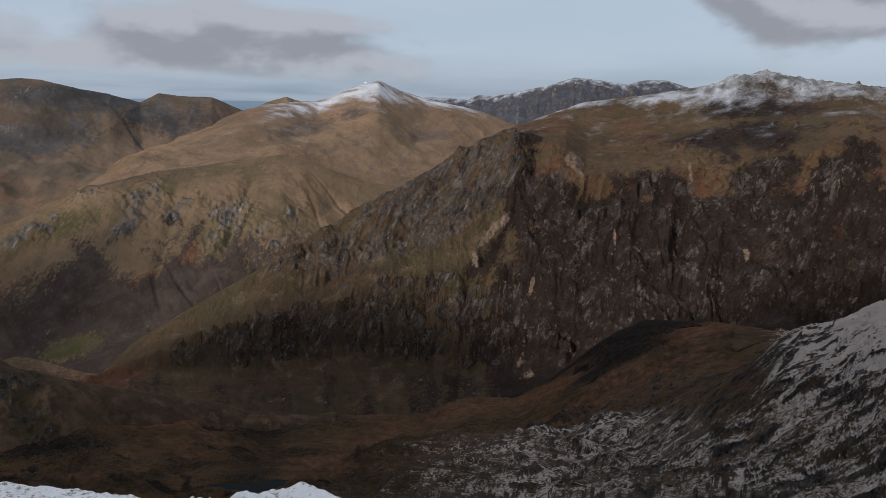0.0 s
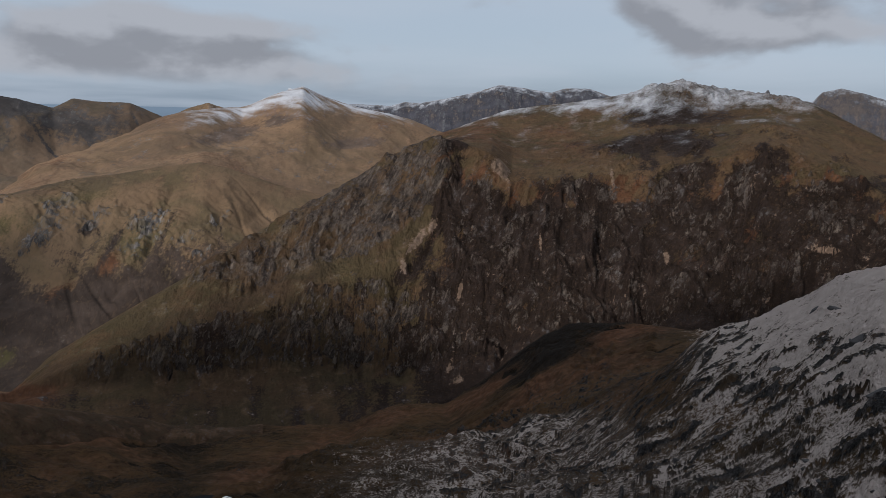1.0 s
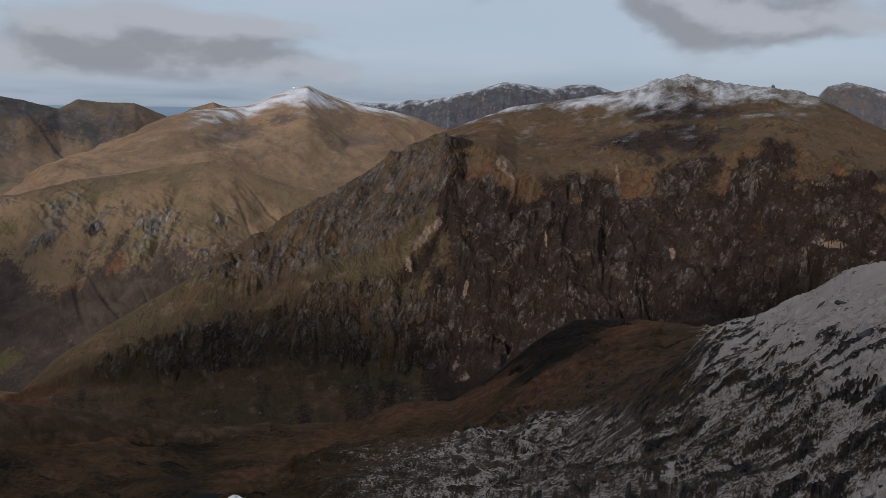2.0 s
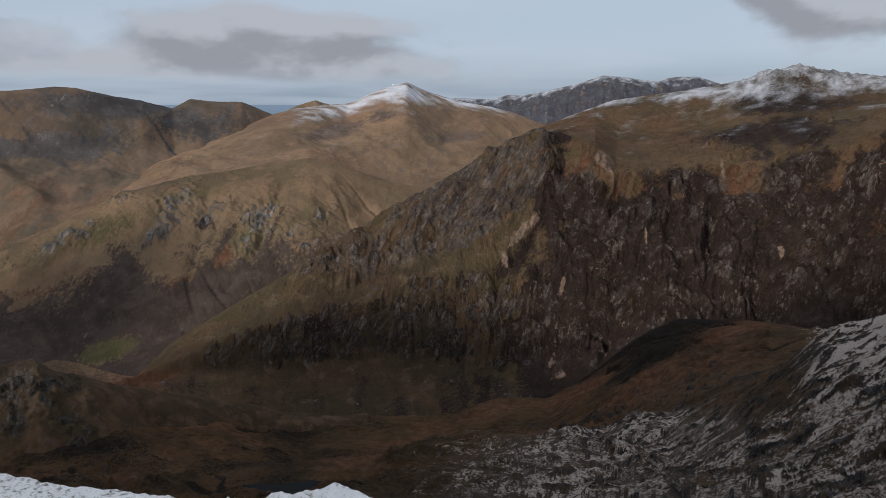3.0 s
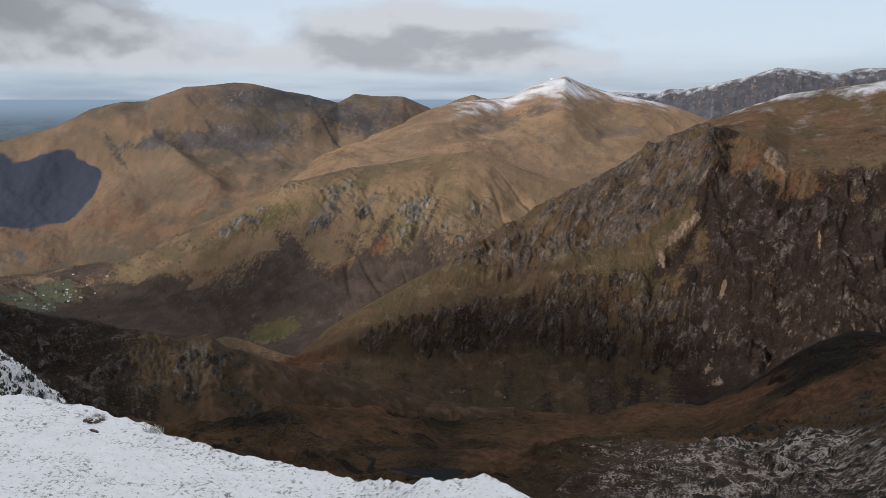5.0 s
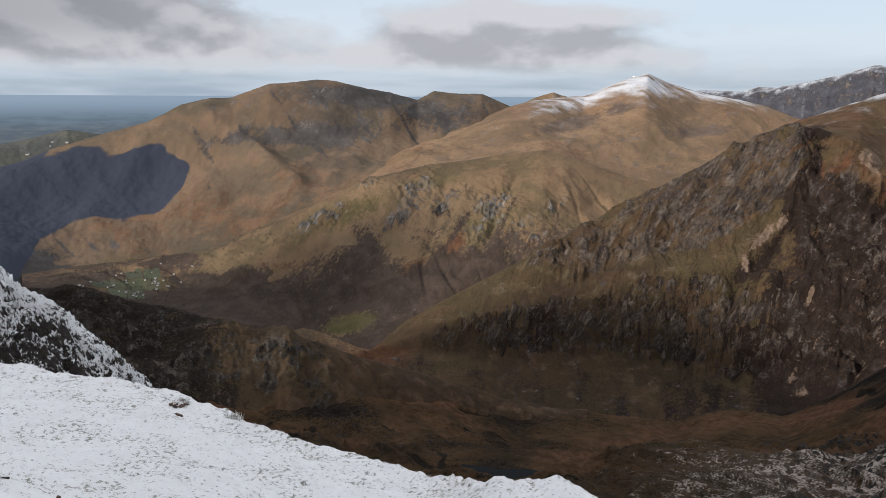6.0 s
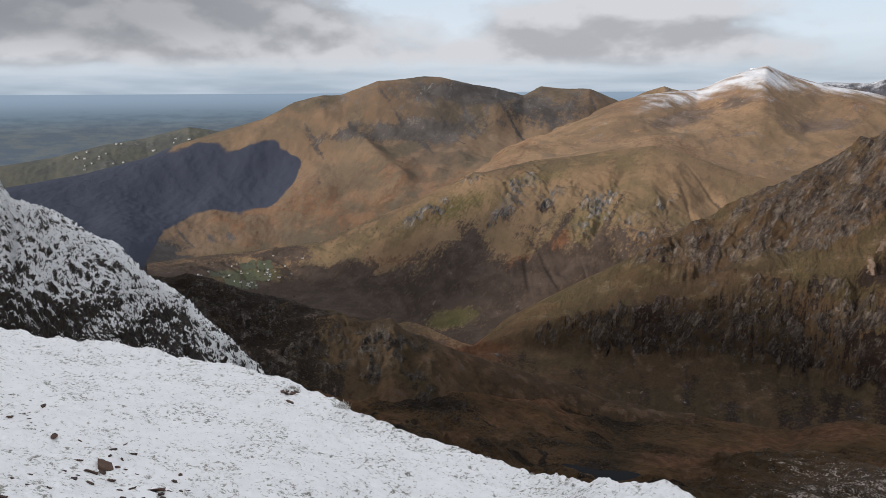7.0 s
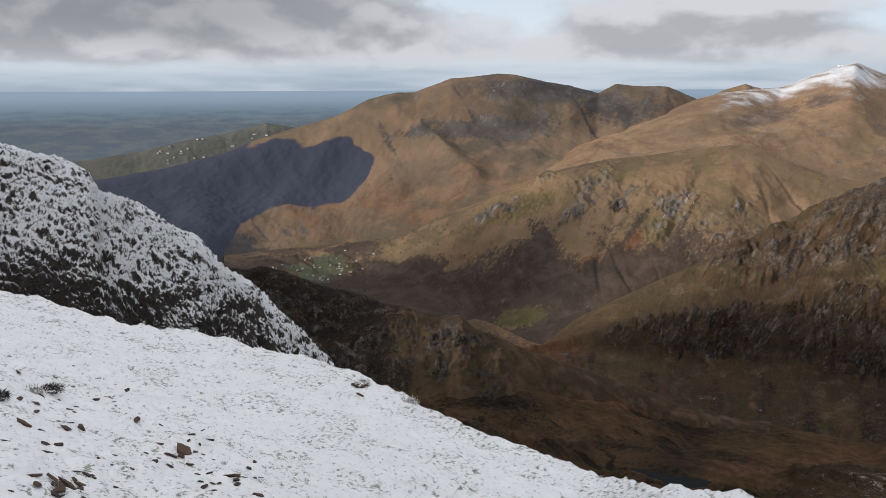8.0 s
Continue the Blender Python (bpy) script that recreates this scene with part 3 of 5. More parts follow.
    rock = np.clip(rock - 0.3 * smooth(s + 0.5 * patchy, 4.85, 5.3) * (1 - above - top), 0, 1)
    scree = spots(A, el, [(3.6, -8.9, 1.2, 0.5, 0.72, 1.05), (4.6, -8.0, 0.9, 0.45, 0.72, 1.2), (2.9, -9.8, 0.8, 0.2, 0.7, 1.0), (6.7, -12.7, 0.8, 0.2, 1.1, 1.35), (6.1, -18.0, 1.3, 0.28, 0.5, 1.3), (6.7, -19.3, 0.9, 0.45, 0.5, 0.5), (9.4, -3.8, 1.0, 0.5, 1.2, -1.0), (2.4, -11.0, 0.3, 0.8, 0.6, 0.1), (12.5, -9, 0.12, 0.9, 0.75, 0.1), (31.8, -8.26, 1.0, 0.22, 1.1, 0.0), (21.5, -9.6, 0.25, 0.9, 0.6, 0.1), (17.4, -4.2, 0.2, 0.9, 0.7, 0.2)])
    rock = rock * (1 - 0.8 * np.clip(scree, 0, 1)) * (1 - 0.4 * right * (1 - smooth(s, 2.4, 3.8)))
    scree = np.maximum(scree, (0.2 + 0.12 * right) * smooth(-gully, -0.5, 0.3) * body)
    scree = np.maximum(scree, (0.1 + 0.3 * right) * streaks * body * (1 - slabs) * (1 - smooth(s, 4.4, 5.0)))
    apron = (1 - smooth(s, 1.5, 2.1))
    scree = np.maximum(scree, apron * (0.12 + 0.14 * fbm(arc / 60, r / 90, 4, 46)))
    green = np.clip(0.2 * (1 - smooth(A, -7, 3)) + 0.3 * fbm(arc / 120, z / 120, 3, 51), 0, 1) * smooth(s, 1.9, 2.6)
    rust = spots(A, el, [(-24, -18.6, 2.4, 0.8, 1.2, 0), (8.5, -10, 0.8, 2.5, 0.6, 0.0)]) + right * (0.3 + 0.6 * smooth(fbm((arc - 0.4 * z) / 40, z / 150, 4, 65), 0.0, 0.35)) * (1 - smooth(s, 4.5, 4.9)) + 0.08
    rust = rust + high * (0.3 + 0.3 * n - 0.25 * smooth(el, -0.5, 1.0)) * smooth(-A, -22, -14)
    # darker in the cliff clefts, sunk gullies and apron, and towards the right
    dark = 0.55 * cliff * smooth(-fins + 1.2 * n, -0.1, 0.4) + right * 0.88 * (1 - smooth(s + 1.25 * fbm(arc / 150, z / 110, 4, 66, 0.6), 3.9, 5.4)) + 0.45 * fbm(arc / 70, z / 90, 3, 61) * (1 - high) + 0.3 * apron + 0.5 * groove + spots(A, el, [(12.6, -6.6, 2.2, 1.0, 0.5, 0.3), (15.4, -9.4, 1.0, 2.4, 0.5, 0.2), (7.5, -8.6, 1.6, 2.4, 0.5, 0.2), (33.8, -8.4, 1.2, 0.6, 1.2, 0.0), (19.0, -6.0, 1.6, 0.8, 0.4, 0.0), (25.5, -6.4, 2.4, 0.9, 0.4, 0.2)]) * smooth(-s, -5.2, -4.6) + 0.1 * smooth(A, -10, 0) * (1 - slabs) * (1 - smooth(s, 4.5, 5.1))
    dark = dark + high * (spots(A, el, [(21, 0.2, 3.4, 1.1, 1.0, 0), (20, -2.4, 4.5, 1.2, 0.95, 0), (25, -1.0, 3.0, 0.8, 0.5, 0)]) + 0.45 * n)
    snow = high * (smooth(el, -0.6, 1.6) * 0.34 + 0.26 * fbm(arc / 60, r / 160, 4, 25) + spots(A, el, [(15.0, 0.75, 4.2, 0.36, 0.55, 0.12), (18.6, 1.2, 2.2, 0.8, 0.55, 0.4), (8.8, 0.1, 3.5, 0.25, 0.6, 0.3), (25.5, 1.5, 2.5, 0.4, 0.35, -0.15)]) * (0.7 + 0.6 * fbm(arc / 26, r / 140, 4, 27)) - 0.35 * smooth(A, 28, 32))
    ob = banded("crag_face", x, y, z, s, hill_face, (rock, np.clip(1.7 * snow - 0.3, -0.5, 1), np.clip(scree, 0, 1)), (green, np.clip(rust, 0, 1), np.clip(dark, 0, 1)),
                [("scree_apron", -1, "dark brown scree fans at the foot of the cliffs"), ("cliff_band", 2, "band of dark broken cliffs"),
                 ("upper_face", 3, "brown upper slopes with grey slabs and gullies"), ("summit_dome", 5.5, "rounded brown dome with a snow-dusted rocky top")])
    return tagged(ob, "steep brown mountain of broken crags under a snow-dusted dome", "mountain")


def snow_peak():
    az = grid(-37, 14, 0.08)
    crest = line([(-40, 3500, -14.0), (-31, 3750, -10.5)] + SNOWPEAK_CREST, az, 0.25)
    ridge = line(RIDGE_CREST, az, 0.5)
    start = ridge[0] - 8, ridge[1] - 4.5 - 10 * smooth(-az, 22, 27)
    mid = start[0] * 0.45 + crest[0] * 0.55, start[1] * 0.46 + crest[1] * 0.54
    r, z, s = loft([start, mid, crest, off(crest, 250, 90), off(crest, 480, z=-500)], [80, 80, 10, 4])
    A = np.broadcast_to(az, r.shape)
    x, y = place(A, r)
    arc = np.radians(A) * 3900
    fold = fbm(arc / 420, r / 700, 4, 71)
    slip = arc + 0.55 * r
    z = z + ribs(A, elevation(r, z), PEAK_RIBS) * smooth(s, 0.1, 0.6) * (1 - 0.8 * smooth(s, 1.7, 2.0))
    z = z + smooth(s, 0.1, 0.7) * (1 - 0.8 * smooth(s, 1.5, 2.0)) * (10 * fold + 7 * (ridged(slip / 330, r / 1200, 3, 72) - 0.7)) + 1.6 * fbm(arc / 40, r / 60, 4, 73) * smooth(s, 0.0, 0.3)
    el = elevation(r, z)
    snow = spots(A, el, [(-5.0, 1.3, 3.0, 1.15, 1.15, 0), (-8.6, 0.3, 3.8, 0.75, 0.98, 0.3), (-1.0, 0.45, 4.2, 0.5, 0.95, -0.2), (-11.5, -0.1, 1.8, 0.3, 0.7, 0.1)]) * (0.78 + 0.6 * fbm((arc + 0.8 * r) / 60, r / 160, 4, 75))
    rock = 0.22 + 0.2 * fbm(arc / 80, r / 120, 3, 77)
    # small shaded patches below the summit, painted in as darker growth
    dark = spots(A, el, [(-10.0, -1.75, 2.4, 0.55, 1.0, 0.25), (-6.7, -0.7, 1.4, 0.45, 0.95, 0.2), (-1.2, -2.2, 2.4, 0.45, 0.9, 0.1), (-7, -2.9, 2.4, 0.25, 0.4, 0), (-16, -3.4, 3.0, 0.3, 0.4, 0.3)])
    rill = smooth(ridged((slip + 30 * fold) / 210, r / 1500, 2, 78, 0.6), 1.25, 1.5)
    dark = np.maximum(dark, 0.35 * rill)
    rust = 0.18 + 0.3 * fold
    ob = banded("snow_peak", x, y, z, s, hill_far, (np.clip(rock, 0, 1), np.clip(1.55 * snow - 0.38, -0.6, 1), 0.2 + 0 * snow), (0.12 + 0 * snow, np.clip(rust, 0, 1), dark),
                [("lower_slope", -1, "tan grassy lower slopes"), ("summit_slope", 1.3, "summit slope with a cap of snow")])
    return tagged(ob, "tan grassy mountain with a snow-capped pointed summit", "mountain")


def middle_ridge():
    az = grid(-48, 0, 0.085)
    crest, foot = line(RIDGE_CREST, az, 0.5), line(RIDGE_FOOT, az, 1.2)
    mid = foot[0] * 0.5 + crest[0] * 0.5, foot[1] * 0.42 + crest[1] * 0.58
    roll = crest[0] + 45, crest[1] - 4 + 13 * smooth(az, -26, -18)
    r, z, s = loft([off(foot, -250, 25), foot, mid, crest, roll, off(crest, 400, z=-620)], [8, 80, 90, 20, 6])
    A = np.broadcast_to(az, r.shape)
    x, y = place(A, r)
    arc = np.radians(A) * 2500
    body = smooth(s, 0.8, 1.5) * (1 - smooth(s, 2.4, 3.0))
    lean = arc + 0.35 * r
    spur = ridged(lean / 330 + 0.3 * fbm(arc / 400, r / 400, 2, 82), r / 1200, 3, 81, 0.4)
    crag = smooth(fbm(lean / 120, r / 160, 4, 83), 0.05, 0.4) * body
    el = elevation(r, z)
    crag = np.maximum(crag * 0.12, spots(A, el, [(-28.3, -8.9, 2.1, 0.6, 1.2, 0.45), (-21.2, -6.9, 1.7, 1.0, 1.15, 0.8), (-22.5, -8.6, 1.5, 0.7, 1.1, 0.7), (-18.8, -7.3, 1.4, 0.7, 1.0, 0.4), (-15.5, -7.8, 1.7, 1.2, 1.1, 0.95), (-16.7, -9.5, 1.2, 0.8, 1.0, 0.9), (-10.9, -7.7, 1.1, 0.4, 1.0, 0.4), (-13.3, -9.0, 1.0, 0.5, 0.9, 0.5), (-24.6, -6.2, 1.0, 0.4, 0.9, 0.3), (-12.2, -10.0, 1.0, 0.4, 0.8, 0.5)]))
    z = z + ribs(A, elevation(r, z), RIDGE_RIBS) * body
    z = z + body * (9 * (spur - 0.8) + 7 * fbm(lean / 90, r / 160, 4, 85))
    rill = smooth(ridged((lean + 40 * spur) / 150, r / 900, 2, 88, 0.6), 1.2, 1.5) * body
    dz, face = crags(z, lean, r, np.clip(crag * 1.3, 0, 1), 30.0, 340, 110)
    z = z + dz - 5 * rill + crag * 8 * fbm(arc / 22, r / 36, 4, 87)
    el = elevation(r, z)
    rock = np.clip(0.02 + 0.5 * crag + 0.5 * face, 0, 1)
    rust = spots(A, el, [(-18.3, -10.6, 1.3, 0.7, 1.1, 0.9), (-21.6, -12.6, 1.8, 0.8, 1.1, 0.5), (-24.5, -14.6, 2.0, 0.5, 0.9, 0.4), (-30, -12.0, 4, 0.5, 0.45, 0)])
    rust = np.maximum(rust, 0.15 * smooth(s, 2.2, 2.9))
    green = spots(A, el, [(-26, -16.2, 2.4, 0.8, 1.3, 0.2), (-41, -12.6, 3.2, 0.6, 1.0, 0), (-26, -8.2, 5, 1.2, 0.62, 0.3), (-16, -9, 4, 1.8, 0.6, 0.5), (-20, -6.0, 3, 0.6, 0.5, 0.1)])
    # the lower slope's shadow is painted in as dark growth, besides gullies and rills
    dark = np.clip((1 - smooth(s + 0.25 * fbm(arc / 200, r / 200, 3, 86), 1.5, 2.3)) * 1.05 + spots(A, el, [(-19.4, -8.2, 0.6, 0.3, 0.9, 0), (-14.4, -8.3, 0.25, 1.8, 0.8, -0.5), (-17.6, -8.8, 0.2, 1.8, 0.7, -0.6)]) + 0.25 * fbm(arc / 160, r / 160, 3, 89) + 0.3 * rill + 0.6 * smooth(-A, 35, 38), 0, 1) * (1 - 0.8 * green)
    ob = banded("grassy_ridge", x, y, z, s, hill_mid, (rock, 0 * rock, 0.1 + 0.3 * crag), (np.clip(green, 0, 1), np.clip(rust, 0, 1), dark),
                [("lower_slope", -1, "brown bracken slope above the valley floor, shadow painted on it"), ("crest_slope", 1.9, "tan grassy slope with grey outcrops")])
    return tagged(ob, "long tan and green grassy ridge with grey outcrops", "ridge")


def left_mountain():
    az = grid(-68, 1, 0.09)
    crest, foot = line(LEFT_CREST + [(-4.0, 4400, -5.5), (1.0, 4400, -9.0)], az, 0.25), line(LEFT_FOOT + [(-10.0, 3250, -8.5), (1.0, 3250, -11.5)], az, 1.0)
    mid = foot[0] * 0.45 + crest[0] * 0.55, foot[1] * 0.55 + crest[1] * 0.45 - 20
    r, z, s = loft([off(foot, -420, z=-700), foot, mid, crest, off(crest, 200, 80), off(crest, 500, z=-640)], [12, 70, 80, 10, 4])
    A = np.broadcast_to(az, r.shape)
    x, y = place(A, r)
    arc = np.radians(A) * 3600
    body = smooth(s, 0.7, 1.4) * (1 - 0.75 * smooth(s, 2.6, 3.0))
    fold = ridged((arc + 0.4 * r) / 520 + 0.3 * fbm(arc / 500, r / 500, 2, 90), r / 1300, 3, 91, 0.4)
    z = z + 0.75 * ribs(A, elevation(r, z), LEFT_RIBS) * body
    z = z + body * (9 * (fold - 0.75) + 6 * fbm(arc / 150, r / 200, 4, 93)) + 1.5 * fbm(arc / 30, r / 30, 4, 95)
    el = elevation(r, z)
    # slate workings and the cloud shadow on them, painted as one blue-grey patch
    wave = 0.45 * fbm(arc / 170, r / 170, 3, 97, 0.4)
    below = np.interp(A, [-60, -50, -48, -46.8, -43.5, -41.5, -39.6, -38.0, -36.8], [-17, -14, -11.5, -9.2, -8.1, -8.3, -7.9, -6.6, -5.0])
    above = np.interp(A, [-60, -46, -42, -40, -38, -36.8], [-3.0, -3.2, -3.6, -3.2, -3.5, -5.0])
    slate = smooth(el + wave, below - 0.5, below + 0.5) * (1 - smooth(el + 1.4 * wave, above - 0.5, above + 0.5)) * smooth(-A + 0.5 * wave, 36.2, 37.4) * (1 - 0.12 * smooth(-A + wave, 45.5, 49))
    rock = 0.12 + 0.22 * smooth(el, -2.5, 0.5) + 0.15 * fbm(arc / 60, r / 90, 3, 99)
    rill = smooth(ridged((arc + 0.4 * r + 40 * fold) / 190, r / 1300, 2, 98, 0.6), 1.25, 1.5) * body
    rust = np.clip(0.12 + 0.25 * fold - 0.4 * smooth(el, -6.0, -2.5), 0, 1)
    green = spots(A, el, [(-41, -11.5, 4, 0.8, 0.9, 0), (-30, -8.0, 3, 0.8, 0.4, 0)])
    # cloud shade on the top and in the hollow, painted with the heather colour
    dark = np.clip(spots(A, el, [(-24.8, 0.1, 4.2, 0.9, 1.1, -0.05), (-27.9, -2.5, 4.6, 1.0, 1.1, 0.08), (-20, -1.0, 4, 1.3, 0.7, 0), (-33.5, -2.6, 2.6, 0.7, 0.6, 0.2), (-47, -10.4, 2.6, 0.9, 0.9, 0.1)]) + 0.8 * smooth(np.interp(A, [-50, -47, -38, -30], [-9.2, -9.9, -12.0, -14.0]) - el + 2 * wave, 0, 0.9) * smooth(-A, 34, 39) + 0.25 * fbm(arc / 200, r / 200, 3, 101) + 0.4 * rill, 0, 1)
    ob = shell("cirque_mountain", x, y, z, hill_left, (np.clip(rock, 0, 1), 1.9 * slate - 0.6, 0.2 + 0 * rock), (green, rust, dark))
    return tagged(ob, "broad brown mountain with a scooped hollow and slate workings, cloud shadow painted over them", "mountain")


def simple_hill(name, points, lo, hi, depth, seed, label, snow_amount, material, steep_dark=0.0, relief=12):
    az = grid(lo, hi, 0.08)
    crest = line(points, az, 0.15)
    r, z, s = loft([off(crest, -depth, 330), off(crest, -depth * 0.45, 120), crest, off(crest, 120, 90), off(crest, 170, 500)], [30, 60, 6, 3])
    A = np.broadcast_to(az, r.shape)
    x, y = place(A, r)
    arc = np.radians(A) * crest[0].mean()
    rib = ridged(arc / 90, r / 500, 4, seed)
    z = z + (1 - 0.8 * smooth(s, 1.6, 2.0)) * relief * (rib - 0.7) + 2.5 * fbm(arc / 30, r / 40, 4, seed + 7) * (1 - 0.7 * smooth(s, 1.6, 2.0))
    snow = snow_amount * (smooth(s, 1.2, 1.95) * 0.75 + 0.3 * fbm(arc / 50, r / 60, 3, seed + 3))
    dark = (0.9 - 0.9 * smooth(s, 1.75, 2.0)) * steep_dark
    ob = banded(name, x, y, z, s, material, (0.16 + 0.2 * rib, np.clip(1.5 * snow - 0.3, -0.6, 1), 0.1 + 0 * rib), (0 * rib, 0 * rib, dark),
                [("lower_slope", -1, ""), ("summit_slope", 1.5, "")])
    return tagged(ob, label, "mountain")


TARN = (-13.2, 575.0, -291.0)


def near_ground():
    az = grid(-66, 48, 0.1)
    near, floor_, lip = line(NEAR, az, 2.0), line(FLOOR, az, 0.6), line(LIP, az, 0.4)
    start = 45 + 0 * az, -30 + 0 * az
    q = floor_[0] * 0.5 + lip[0] * 0.5, np.minimum(floor_[1], lip[1]) * 0.6 + np.maximum(floor_[1], lip[1]) * 0.4 - 14
    r, z, s = loft([start, near, floor_, q, lip, off(lip, 180, 110), (1500 + 0 * az, -640 + 0 * az)], [14, 190, 40, 60, 14, 8])
    A = np.broadcast_to(az, r.shape)
    x, y = place(A, r)
    right = smooth(A, 8, 24)
    n = fbm(x / 120, y / 120, 5, 111)
    knoll = ridged(x / 70 + 0.4 * n, y / 70, 4, 113)
    body = smooth(s, 0.3, 1.0)
    warp = fbm(x / 40, y / 40, 3, 114)
    slabs = fbm(x / 7.0 + 0.25 * warp, y / 7.0 + 0.25 * warp, 5, 115, 0.65)
    outcrop = smooth(slabs, 0.24, 0.32) * (1 - 0.7 * smooth(A, 26, 31) * smooth(s, 1.3, 1.8))
    far = smooth(s, 2.6, 3.4)
    rill = smooth(ridged(x / 120 + 0.5 * n, y / 120, 2, 116, 0.5), 1.22, 1.42) * body
    z = z + body * (10 * n * (1 - 0.6 * right) + 7 * (knoll - 0.7) * (0.2 + 0.8 * (1 - right))) * (1 - 0.6 * far) + body * (1 - far) * (0.55 * outcrop + 0.22 * fbm(x / 4, y / 4, 4, 117)) - 2.0 * rill
    arc = np.radians(A) * 800
    dz, face = crags(z, arc, r, body * np.maximum(0.7 * smooth(s, 1.6, 2.4) * (1 - right) * (1 - far), 0.6 * smooth(s, 2.3, 3.0) * smooth(A, 7, 11) * (1 - smooth(s, 3.9, 4.0))), 12.0, 360, 70)
    # hummocks and low level ledges on the frosted slope
    rugged = right * body * (1 - smooth(s, 1.9, 2.3))
    z = z + rugged * 3.0 * fbm(x / 38, y / 38, 3, 361)
    dz4, ledges = crags(z, np.radians(A) * 300, r, 0.4 * rugged, 3.5, 365, 24)
    z = z + dz + dz4
    # a shelf for the small tarn
    tx, ty = place(TARN[0], TARN[1])
    pool = np.hypot((x - tx) / 1.0, (y - ty) / 0.8)
    z = z + (TARN[2] - 2.0 - z) * (1 - smooth(pool, 62, 105))
    el = elevation(r, z)
    low = smooth(A - 0.9 * (el + 28), -12.0, 5.0) * smooth(-el + 1.2 * n, 18.0, 22.5)
    high = smooth(A, 21.5, 25.0) * (1 - 0.2 * smooth(-el, 16, 22))
    frost = 0.63 * np.maximum(low * 0.7, high) * (1 - smooth(s, 1.95, 2.15) * (1 - high)) - 0.6 * outcrop - 0.35 * ledges
    frost = frost + 0.22 * fbm(x / 22, y / 22, 5, 119, 0.6) * (frost > 0.02) + 0.3 * smooth(A, 22, 30) * smooth(el, -18, -12)
    rock = np.clip(0.08 + 0.75 * outcrop * (0.3 + 0.7 * smooth(A, 0, 12)) * (1 - far) + 0.12 * n + 0.5 * face + 0.5 * ledges, 0, 1)
    # shade on the knoll's steep face, painted dark together with its heather
    knoll_shade = smooth(el - np.interp(A, [4, 5.4, 11.2, 16.6, 19.2, 23], [-21.5, -20.9, -19.6, -17.0, -15.3, -14.0]) + 0.7 * n, -0.7, 0.8) * smooth(A, 4, 6) * (1 - smooth(A, 19, 22))
    dark = np.clip(0.62 * knoll_shade + 0.22 * (1 - smooth(A, -20, -6)) + 0.1 + 0.5 * n + 0.5 * rill, 0, 1)
    rust = np.clip(0.3 - 0.5 * n + 0.1 * smooth(A, 4, 9) * smooth(el, -23, -20), 0, 1) * (1 - smooth(A, 18, 26))
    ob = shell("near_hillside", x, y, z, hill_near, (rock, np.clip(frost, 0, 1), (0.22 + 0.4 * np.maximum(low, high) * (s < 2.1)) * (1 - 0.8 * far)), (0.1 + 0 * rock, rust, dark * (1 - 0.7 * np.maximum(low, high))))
    return tagged(ob, "dark brown moorland basin rising to a frosted rocky slope", "hillside")


def spur():
    az = grid(-56, -8, 0.09)
    crest = line(SPUR_CREST, az, 0.3)
    foot = crest[0] - 260, np.minimum(crest[1] - 110, -255 + 0 * az)
    r, z, s = loft([off(foot, -160, 60), foot, (crest[0] - 90, crest[1] - 42), crest, off(crest, 60, 30), off(crest, 600, z=-640)], [6, 70, 70, 12, 8])
    A = np.broadcast_to(az, r.shape)
    x, y = place(A, r)
    arc = np.radians(A) * 750
    body = smooth(s, 0.8, 1.6) * (1 - 0.6 * smooth(s, 2.7, 3.0))
    crag = smooth(fbm(arc / 60, r / 60, 4, 121) + 0.6 * (s - 1.7), -0.15, 0.35) * body * (1 - smooth(A, -28.2, -26.8))
    rib = ridged(arc / 26 + 0.5 * fbm(arc / 50, r / 50, 2, 122), r / 80, 4, 123)
    z = z + body * 8 * fbm(arc / 70, r / 110, 4, 125) + crag * (3 * (rib - 0.7) + 1.8 * fbm(arc / 8, r / 12, 4, 127))
    dz, face = crags(z, arc, r, 0.8 * crag, 13.0, 380, 60)
    z = z + dz
    rock = np.clip(0.05 + 0.34 * crag + 0.4 * face, 0, 1)
    # patchy heather, plus the shaded left end painted darker
    dark = np.clip(0.2 + 0.3 * fbm(arc / 40, r / 60, 3, 129) + 0.6 * smooth(-A, 33, 38), 0, 1)
    ob = banded("rocky_spur", x, y, z, s, hill_spur, (rock, 0 * rock, 0.3 + 0 * rock), (0.15 + 0 * rock, 0.35 * (1 - crag), dark),
                [("heather_slope", -1, "dark brown heather slope"), ("crag_crest", 1.7, "craggy grey-brown crest")])
    return tagged(ob, "craggy spur with brown heather slopes, shade painted on its left end", "ridge")


